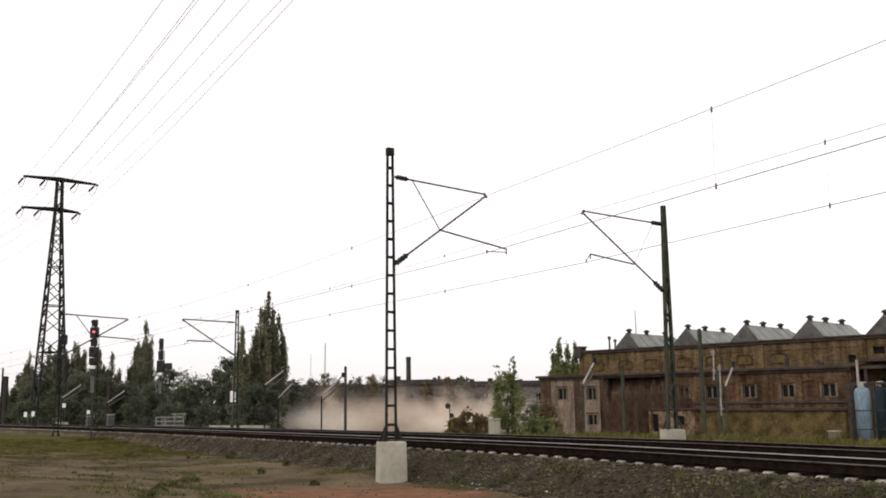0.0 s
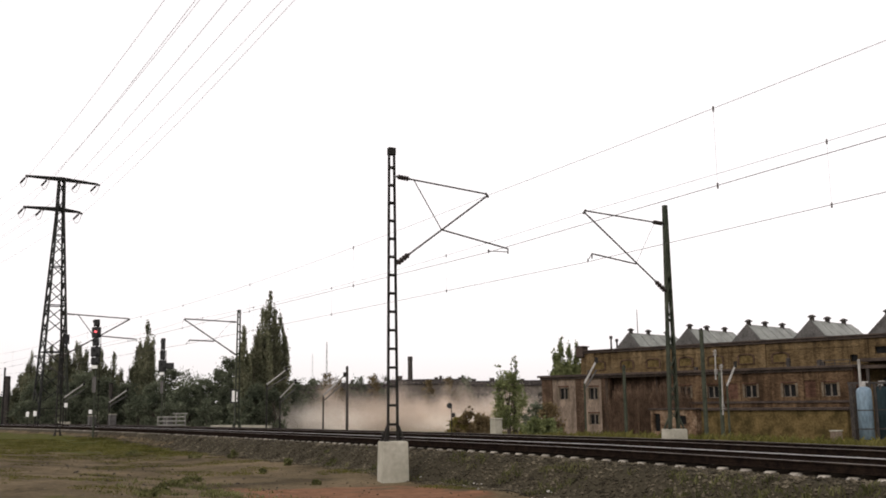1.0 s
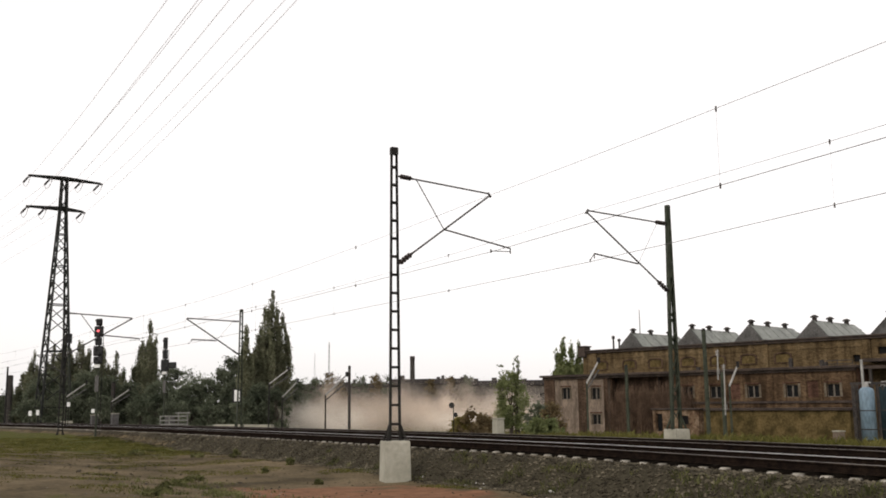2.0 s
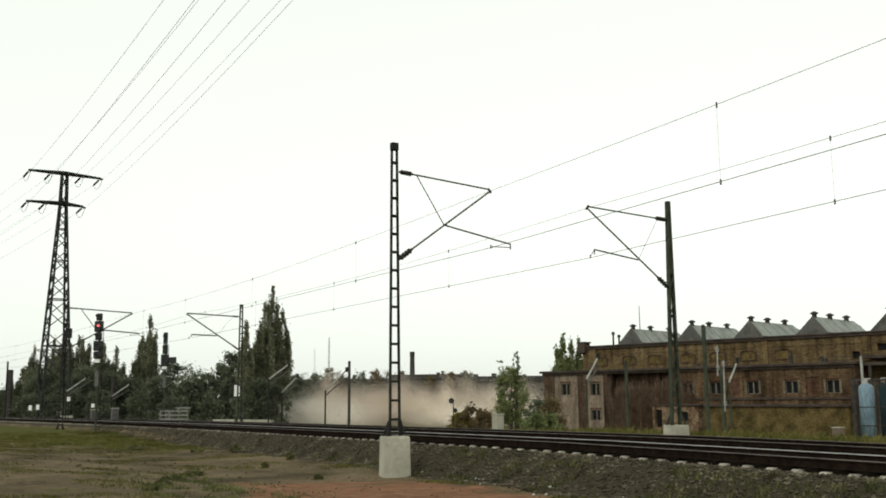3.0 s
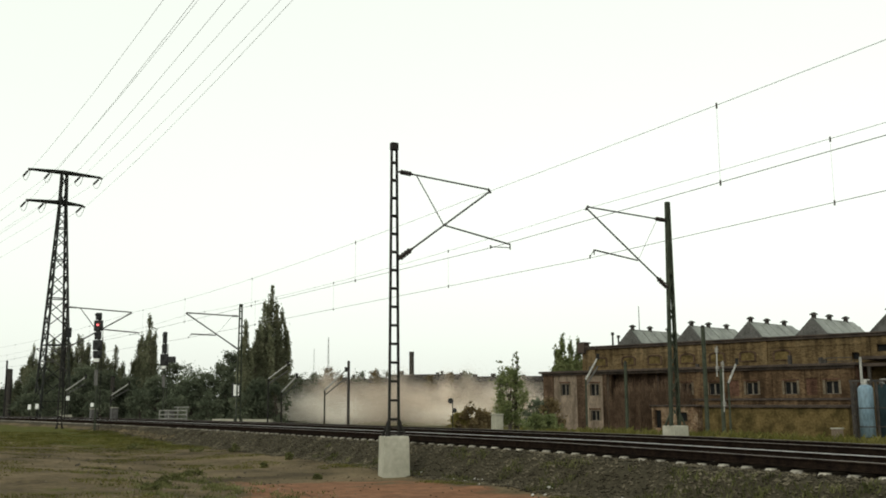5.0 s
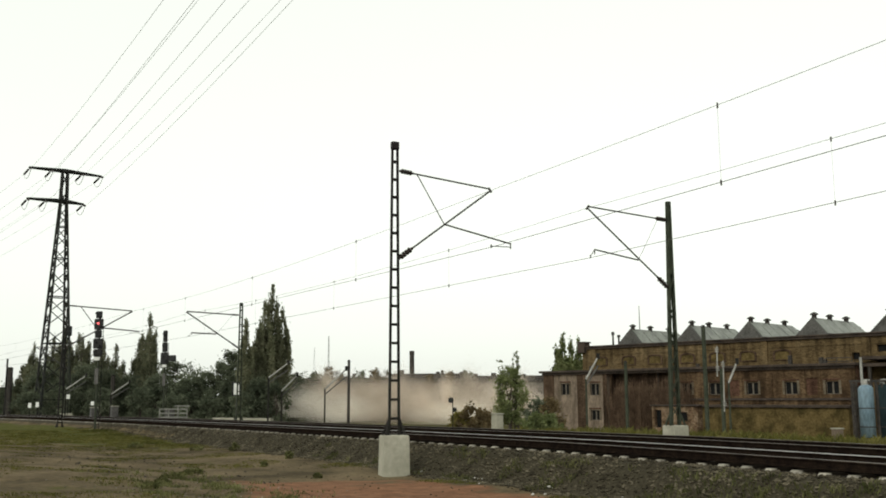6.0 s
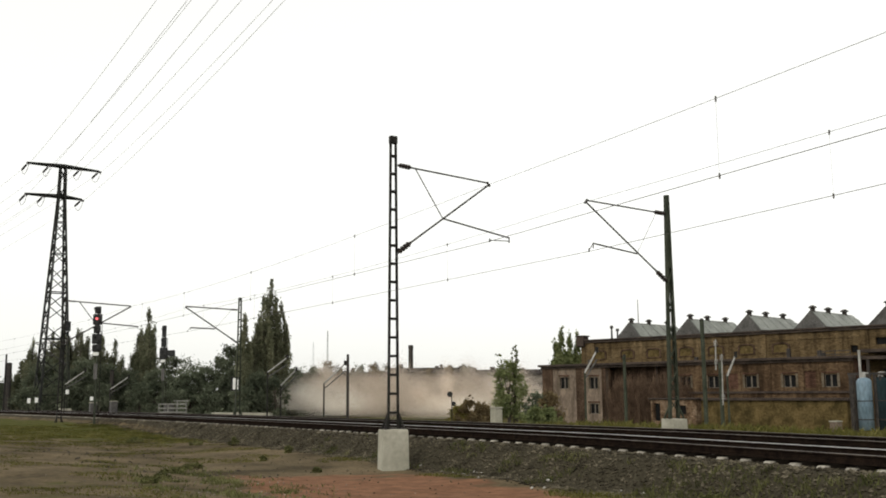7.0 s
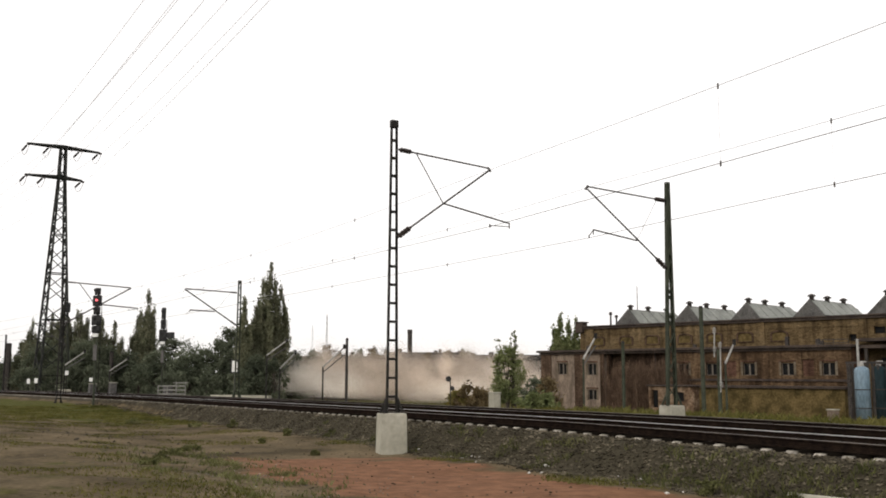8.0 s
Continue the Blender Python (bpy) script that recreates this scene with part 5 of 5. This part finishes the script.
def build_sign():
    p = thing("speed_board", on_ground(-15.0, 70.0), "white board with a dark border on a slim post", "sign")
    g = ground_at(-15, 70)
    bm = fresh()
    beam(bm, (0, 0.05, -0.3), (0, 0.05, 2.1 - g), 0.045, sides=8)
    part("post", bm, TUBE, p)
    bm = fresh()
    box(bm, (-0.34, -0.02, 1.25 - g), (0.34, 0.02, 2.25 - g), 0.01)
    part("backing", bm, BLACK, p, "black backing board")
    bm = fresh()
    box(bm, (-0.2, -0.05, 1.35 - g), (0.2, -0.022, 2.15 - g), 0.008)
    part("face", bm, WHITE, p, "blank white face")


build_sign()


def build_marker(x, y, z, w, h):
    """A small white marker board on a stake."""
    g = ground_at(x, y)
    p = thing("marker_board", (x, y, g), "small white marker board on a stake among weeds", "sign", "marker boards")
    bm = fresh()
    beam(bm, (0, 0.04, -0.3), (0, 0.04, z - g + h), 0.03, sides=6)
    part("stake", bm, STEEL_DARK, p)
    bm = fresh()
    box(bm, (-w / 2, -0.02, z - g), (w / 2, 0.02, z - g + h), 0.01)
    part("face", bm, WHITE, p)


for spot in ((-38.4, 90.0, 0.3, 0.3, 0.45), (-37.7, 90.0, 0.35, 0.3, 0.45), (-34.9, 90, 1.1, 0.35, 0.4), (-32.6, 90, 0.5, 0.3, 0.35)):
    build_marker(*spot)


def build_edge_wall():
    bm = fresh()
    a, b = Vector((-17.5, 74.0, 0)), Vector((-12.6, 71.0, 0))
    way = (b - a).normalized()
    side = Vector((-way.y, way.x, 0))
    ring = []
    for p in (a, b):
        ring.append([bm.verts.new(p + side * y + Vector((0, 0, z))) for y, z in ((-0.2, -1.6), (0.2, -1.6), (0.2, -0.36), (-0.2, -0.36))])
    for k in range(4):
        bm.faces.new((ring[0][k], ring[0][(k + 1) % 4], ring[1][(k + 1) % 4], ring[1][k]))
    bm.faces.new(ring[0][::-1])
    bm.faces.new(ring[1])
    bmesh.ops.recalc_face_normals(bm, faces=bm.faces)
    tagged(part("edge_wall", bm, CONCRETE), "low pale concrete edge wall beyond the tracks", "wall", kind="structure")


build_edge_wall()


# ---- distance ----
FAR_WALL = material("distant_dark_masonry", [(0.06, 0.052, 0.045), (0.10, 0.088, 0.075)], 0.3, 0.95, 0, 0.3, 3)


def build_far_shed(x0, x1, y, height, depth, label, seed, window=True):
    """A long low works building with uneven roof furniture."""
    rnd = random.Random(seed)
    h = thing("works_shed", (x0, y, -2.8), label, "shed", "distant sheds", rz=-3)
    w = x1 - x0
    bays = max(2, int(w / 4.5))
    holes = [(w * (k + 0.25) / bays, w * (k + 0.7) / bays, 3.2, 5.2) for k in range(bays)]
    part("wall", wall_bm(0, w, 0, height, 0, 0.4, holes), FAR_WALL, h)
    for a, b, c, d in holes:
        bm = fresh()
        box(bm, (a, 0.22, c), (b, 0.28, d))
        part("pane", bm, PANE, h)
    bm = fresh()
    a = [bm.verts.new(v) for v in ((-0.3, -0.3, height), (w + 0.3, -0.3, height), (w + 0.3, depth / 2, height + 0.9), (-0.3, depth / 2, height + 0.9), (-0.3, depth, height), (w + 0.3, depth, height), (-0.3, depth, 0), (w + 0.3, depth, 0))]
    for f in ((0, 1, 2, 3), (3, 2, 5, 4), (4, 5, 7, 6)):
        bm.faces.new([a[i] for i in f])
    bm.faces.new((a[0], a[3], a[4]))
    bm.faces.new((a[1], a[5], a[2]))
    part("roof", bm, TAR, h)
    for k in range(int(w / 3)):
        bm = fresh()
        x = rnd.uniform(0.5, w - 0.5)
        s = rnd.uniform(0.15, 0.4)
        box(bm, (x - s, depth / 2 - s, height + 0.5), (x + s, depth / 2 + s, height + 1.0 + rnd.uniform(0.1, 0.6)), 0.03)
        part("roof_vent", bm, IRON, h)
    for x in (0, w - 0.4):
        bm = fresh()
        box(bm, (x, 0.402, 0), (x + 0.4, depth, height))
        part("end_wall", bm, FAR_WALL, h)


build_far_shed(-29, -9, 152, 6.1, 9, "long low dark works shed behind the dust", 1)
build_far_shed(-8.5, 3.6, 150, 6.7, 9, "dark shed with lumpy roof behind the dust", 2)
build_far_shed(4.0, 18.0, 149, 6.3, 9, "dim grey shed behind the young tree", 3)
build_far_shed(-100, -66, 210, 5.6, 10, "far low shed beyond the line", 4)


def build_chimney():
    c = thing("chimney", (-7.4, 220.0, -2.8), "slim dark brick chimney far behind the dust", "chimney")
    bm = fresh()
    beam(bm, (0, 0, 0), (0, 0, 13.6), 0.66, 0.52, 16)
    part("stack", bm, IRON, c)
    bm = fresh()
    beam(bm, (0, 0, 13.4), (0, 0, 14.3), 0.58, 0.56, 16)
    part("crown", bm, IRON, c)


build_chimney()


def build_radio_mast(x, y, height, bar):
    m = thing("radio_mast", (x, y, -3), "faint thin grey radio mast in the distance", "mast", "radio masts")
    bm = fresh()
    step = height / 14.4
    for k in range(3):
        a, b = k * 2.094, (k + 1) * 2.094
        beam(bm, (0.5 * math.cos(a), 0.5 * math.sin(a), 0), (0.12 * math.cos(a), 0.12 * math.sin(a), height), bar, sides=4)
        for i in range(14):
            r0, r1 = 0.5 - 0.027 * i, 0.5 - 0.027 * (i + 1)
            beam(bm, (r0 * math.cos(a), r0 * math.sin(a), step * i), (r1 * math.cos(b), r1 * math.sin(b), step * (i + 1)), bar * 0.6, sides=4)
    part("tower", bm, CABLE, m)


build_radio_mast(-36.0, 300.0, 23.0, 0.05)
build_radio_mast(-40.4, 300.0, 19.5, 0.018)


# ---- the dust cloud of the demolition ----
DUST = leaf_material("fine_tan_dust", [(0.68, 0.565, 0.47), (0.77, 0.66, 0.555), (0.86, 0.76, 0.65)], 0.12, 0.5)
DUST_PALE = leaf_material("fine_whitish_dust", [(0.78, 0.71, 0.63), (0.85, 0.79, 0.71), (0.92, 0.87, 0.80)], 0.12, 0.5)
for stuff in (DUST, DUST_PALE):
    # airy flakes: about half the light passes each one
    dn, dl = stuff.node_tree.nodes, stuff.node_tree.links
    clear, thin = dn.new("ShaderNodeBsdfTransparent"), dn.new("ShaderNodeMixShader")
    thin.inputs[0].default_value = 0.45
    dl.new(clear.outputs[0], thin.inputs[1])
    dl.new(dn["Material Output"].inputs["Surface"].links[0].from_socket, thin.inputs[2])
    dl.new(thin.outputs[0], dn["Material Output"].inputs["Surface"])
dust_cloud = thing("dust_cloud", (-3.0, 122.0, -2.6), "drifting tan dust cloud hanging over the ground", "dust cloud")
PUFFS = []


def dust_puff(x, y, z, wx, wy, wz, count, seed, rise, drift, mat=DUST):
    """A loose swarm of very fine dust specks, thick below and thinning out above."""
    count = int(count * 4.4)
    rng = np.random.default_rng(seed)
    c = rng.normal(0, 1, (count, 3)) * (wx, wy, wz)
    billow = np.sin(c[:, 0] * 0.9 + seed) * np.sin(c[:, 2] * 1.6 + c[:, 0] * 0.5 + seed * 2) + 0.6 * np.sin(c[:, 0] * 2.3 + c[:, 1] + c[:, 2] * 2.9)
    c = c[billow > rng.uniform(-2.2, 0.4, count)]
    low = z + c[:, 2] < 0.05
    c[low, 2] = -z + rng.uniform(0.05, 1.2, low.sum())
    n = len(c)
    k = rng.uniform(0.026, 0.046, (n, 1, 1))
    way = rng.normal(0, 1, (n, 3, 3))
    way /= np.linalg.norm(way, axis=2, keepdims=True)
    verts = (c[:, None, :] + way * k).reshape(-1, 3).astype(np.float32)
    loops = np.arange(3 * n, dtype=np.int32)
    me = bpy.data.meshes.new("dust_puff")
    me.vertices.add(len(verts))
    me.vertices.foreach_set("co", verts.ravel())
    me.loops.add(len(loops))
    me.loops.foreach_set("vertex_index", loops)
    me.polygons.add(n)
    me.polygons.foreach_set("loop_start", np.arange(0, 3 * n, 3, dtype=np.int32))
    me.update(calc_edges=True)
    me.materials.append(mat)
    puff = tagged(new("dust_puff", me), kind="stuff")
    puff.parent = dust_cloud
    puff.matrix_basis = pose(x, y, z)
    PUFFS.append((puff, Vector((x, y, z)), rise, drift))


# a low dense bank, separate plumes over it, a bright burst on the ground, and swarms that climb before the sheds
for i in range(10):
    dust_puff(-15.8 + 3.3 * i + (0.9 if i == 0 else 0.0), 2.0 * math.sin(i * 2.1), 2.0 + 0.5 * math.sin(i * 1.7 + 0.6) - 0.3 * max(3 - i, 0), 2.1, 2.0, 1.1, 20000, 400 + i, 0.6 + 0.35 * max(3 - i, 0), -0.8 + 0.18 * i, DUST_PALE if i < 3 else DUST)
for i in range(9):
    dust_puff(-11.5 + 2.9 * i + 0.8 * math.sin(i * 3.1), 3.0 + math.sin(i), 3.4 + 0.9 * math.sin(i * 2.3 + 1.2), 0.9 + 0.3 * math.sin(i), 1.4, 1.15, 6500, 430 + i, 1.6, -1.0 + 0.24 * i)
for i in range(5):
    dust_puff(-13.0 + 5.6 * i, 6.0, 2.6, 2.9, 1.6, 0.9, 12000, 460 + i, 2.4, -0.5 + 0.2 * i)
dust_puff(4.6, -4.0, 1.3, 2.6, 1.5, 0.75, 26000, 450, 0.5, 0.5, DUST_PALE)
dust_puff(9.6, -1.0, 2.6, 1.7, 1.6, 1.4, 12000, 451, 1.0, 0.6, DUST_PALE)
dust_puff(-17.0, -3.0, 1.9, 1.3, 1.4, 1.1, 6000, 452, 1.3, -1.4, DUST_PALE)
dust_puff(15.2, 2.0, 1.6, 1.6, 1.6, 1.2, 9000, 453, 0.9, 0.5, DUST_PALE)


# ---- weeds, clods and stones in the foreground ----
LEAF_WEED = leaf_material("dark_weed_leaves", [(0.045, 0.05, 0.018), (0.085, 0.088, 0.033), (0.135, 0.13, 0.06)], 2.0, 0.3)
GRASS_BLADE = leaf_material("short_olive_grass", [(0.04, 0.041, 0.010), (0.076, 0.073, 0.018), (0.12, 0.106, 0.038)], 0.6, 0.3)


def grass_field(name, count, place, tall, mat, seed, label):
    """Short upright blades in loose tufts."""
    rnd = random.Random(seed)
    verts, faces = [], []
    for _ in range(count):
        p, vigour = place(rnd)
        if p is None:
            continue
        for _ in range(6):
            a = rnd.uniform(0, 6.28)
            base = p + Vector((rnd.gauss(0, 0.06), rnd.gauss(0, 0.06), -0.015))
            h = tall * vigour * rnd.uniform(0.5, 1.3)
            lean = Vector((math.cos(a), math.sin(a), 0))
            side = Vector((-lean.y, lean.x, 0)) * 0.011
            o = len(verts)
            verts += [base - side, base + side, base + lean * h * 0.25 + side * 0.7 + Vector((0, 0, h * 0.65)), base + lean * h * 0.6 + Vector((0, 0, h))]
            faces += [(o, o + 1, o + 2), (o, o + 2, o + 3)]
    return tagged(soup(name, verts, faces, mat), label, "grass", kind="stuff")


def near_field(rnd):
    s, q = 12 + 56 * rnd.random() ** 1.2, 2.7 + 13 * rnd.random() ** 1.3
    bare = math.exp(-(((s - 18.5) / 8.5) ** 4) - ((q - 6.7) / 2.9) ** 4)
    n = noise.noise(Vector((s * 0.35, q * 0.5, 7)))
    if n < 0.08 + 0.9 * bare - 0.45 * smooth(36, 50, s):
        return None, 0
    return site(s, q, ground_height(s, q)), 0.6 + 0.8 * max(n, 0) + 0.5 * smooth(38, 50, s)


def far_field(rnd):
    s, q = 5 + 80 * rnd.random(), -6.9 - 12 * rnd.random()
    return site(s, q, ground_height(s, q)), (0.6 + 0.9 * rnd.random()) * (1 - 0.65 * smooth(32, 40, s))


grass_field("grass", 26000, near_field, 0.065, GRASS_BLADE, 21, "thin short olive grass on trodden earth")
grass_field("verge_grass", 8000, far_field, 0.22, GRASS_BLADE, 22, "rough green verge beyond the tracks")


def weed_patch(rnd):
    s, q = rnd.gauss(20.5, 3.2), rnd.gauss(9.5, 0.9)
    if noise.noise(Vector((s * 1.1, q * 1.4, 17))) < 0.0:
        return None, 0
    return site(s, q, ground_height(s, q)), 0.6 + rnd.random()


grass_field("weed_patch", 1300, weed_patch, 0.075, LEAF_WEED, 24, "straggling low weeds in the trodden earth")


def bank_weeds(rnd):
    s, q = 6 + 26 * rnd.random() ** 1.2, rnd.uniform(1.75, 2.85)
    if noise.noise(Vector((s * 0.8, q * 1.2, 11))) < 0.12 - 0.3 * (1 - smooth(11, 17, s)):
        return None, 0
    return site(s, q, ground_height(s, q)), 0.8 + rnd.random()


grass_field("bank_weeds", 1500, bank_weeds, 0.09, LEAF_WEED, 23, "straggling dark weeds at the foot of the ballast")

for i, (s, q, h, r) in enumerate([(38.3, 3.3, 0.32, 0.26), (32.2, 3.4, 0.22, 0.18), (27.2, 8.0, 0.12, 0.3), (24.1, 5.6, 0.12, 0.12), (43.6, 5.9, 0.2, 0.35), (12.6, 2.9, 0.22, 0.25), (10.8, 2.7, 0.26, 0.28), (25.6, 8.8, 0.08, 0.2), (24.2, 9.4, 0.07, 0.22), (22.4, 10.0, 0.08, 0.2), (20.8, 10.6, 0.07, 0.18), (29.6, 5.2, 0.14, 0.12), (40.5, 4.2, 0.14, 0.3)]):
    build_broadleaf(site(s, q, ground_height(s, q)), h, r, 500 + i, LEAF_WEED, "small dark weed clump in the trodden earth", leaf=0.035, per=26, clumps=22, low=0.05, group="weeds", name="weed_clump")


def scattered(rnd):
    s, q = 12 + 34 * rnd.random() ** 1.3, 2.7 + 9 * rnd.random()
    return site(s, q, ground_height(s, q) + 0.005)




GRIT = material("mixed_grey_grit", [(0.03, 0.026, 0.02), (0.22, 0.2, 0.17)], 0.9, 0.95, 0, 0.3, 30, island=0.9, spec=0.05)


def gravelly(rnd):
    s, q = rnd.gauss(19, 4), rnd.gauss(9.4, 1.2)
    return site(s, q, ground_height(s, q) + 0.004)


stones("gravel", 900, gravelly, 0.018, GRIT, 34, "fine grey gravel trodden into the weedy earth", "gravel")
stones("loose_stones", 500, scattered, 0.026, STONE, 31, "loose grey stones strewn over the earth", "stones")
PALE_STONE = material("pale_limestone_chunk", [(0.30, 0.28, 0.25), (0.50, 0.48, 0.44)], 3, 0.9, 0, 0.4, 30, island=0.3)


def pale_places(rnd):
    s, q = 13 + 12 * rnd.random(), 2.5 + 1.2 * rnd.random() ** 2
    return site(s, q, ground_height(s, q) + 0.01)


stones("pale_stones", 26, pale_places, 0.045, PALE_STONE, 32, "a few pale broken stones", "stones")


def clods(rnd):
    s, q = 22 + 16 * rnd.random(), 6.5 + 4.5 * rnd.random()
    return site(s, q, ground_height(s, q) + 0.01)


CLOD = material("dark_earth_clod", [(0.02, 0.016, 0.012), (0.05, 0.04, 0.03)], 3, 0.95, 0, 0.5, 25, island=0.4)
stones("earth_clods", 80, clods, 0.045, CLOD, 33, "dark earth clods and cinders", "earth")


def build_slab():
    """A pale broken slab at the foot of the bank."""
    bm = fresh()
    box(bm, (-0.8, -0.24, -0.08), (0.8, 0.24, 0.05), 0.02)
    bmesh.ops.transform(bm, matrix=pose(*site(10.2, 2.5, ground_height(10.2, 2.5) + 0.05), 20, 1, yaw(10) + 3), verts=bm.verts)
    tagged(part("concrete_slab", bm, CONCRETE), "pale concrete slab lying at the foot of the ballast", "slab")


build_slab()


def build_shunt_lamp():
    """A low post with two dark round heads before the dust."""
    x, y = 0.35, 54.0
    g = ground_at(x, y)
    p = thing("shunting_signal", (x, y, g), "low post with two dark round heads before the dust", "signal")
    bm = fresh()
    beam(bm, (0.1, 0, -0.2), (0.1, 0, 1.6), 0.03, sides=6)
    part("post", bm, STEEL_DARK, p)
    for cx, cz, r in ((0.0, 1.62, 0.16), (0.2, 1.1, 0.13)):
        bm = fresh()
        beam(bm, (cx, -0.1, cz), (cx, 0.1, cz), r, r * 0.9, 12)
        part("head", bm, BLACK, p)


build_shunt_lamp()


def motions():
    """The dust rolls slowly upwards and outwards; each swarm drifts and turns a little."""
    for i, (puff, at, rise, drift) in enumerate(PUFFS):
        rows = []
        for k in range(9):
            f = k / 8
            ease = f * (1.25 - 0.25 * f)
            sway = 0.12 * math.sin(5 * f + i)
            rows.append((float(k), pose(at.x + drift * ease + sway, at.y, at.z - 0.45 * (1 - ease) + rise * ease, 0, 3 * math.sin(4 * f + i * 1.3), 5 * f)))
        walk(puff, rows)


motions()
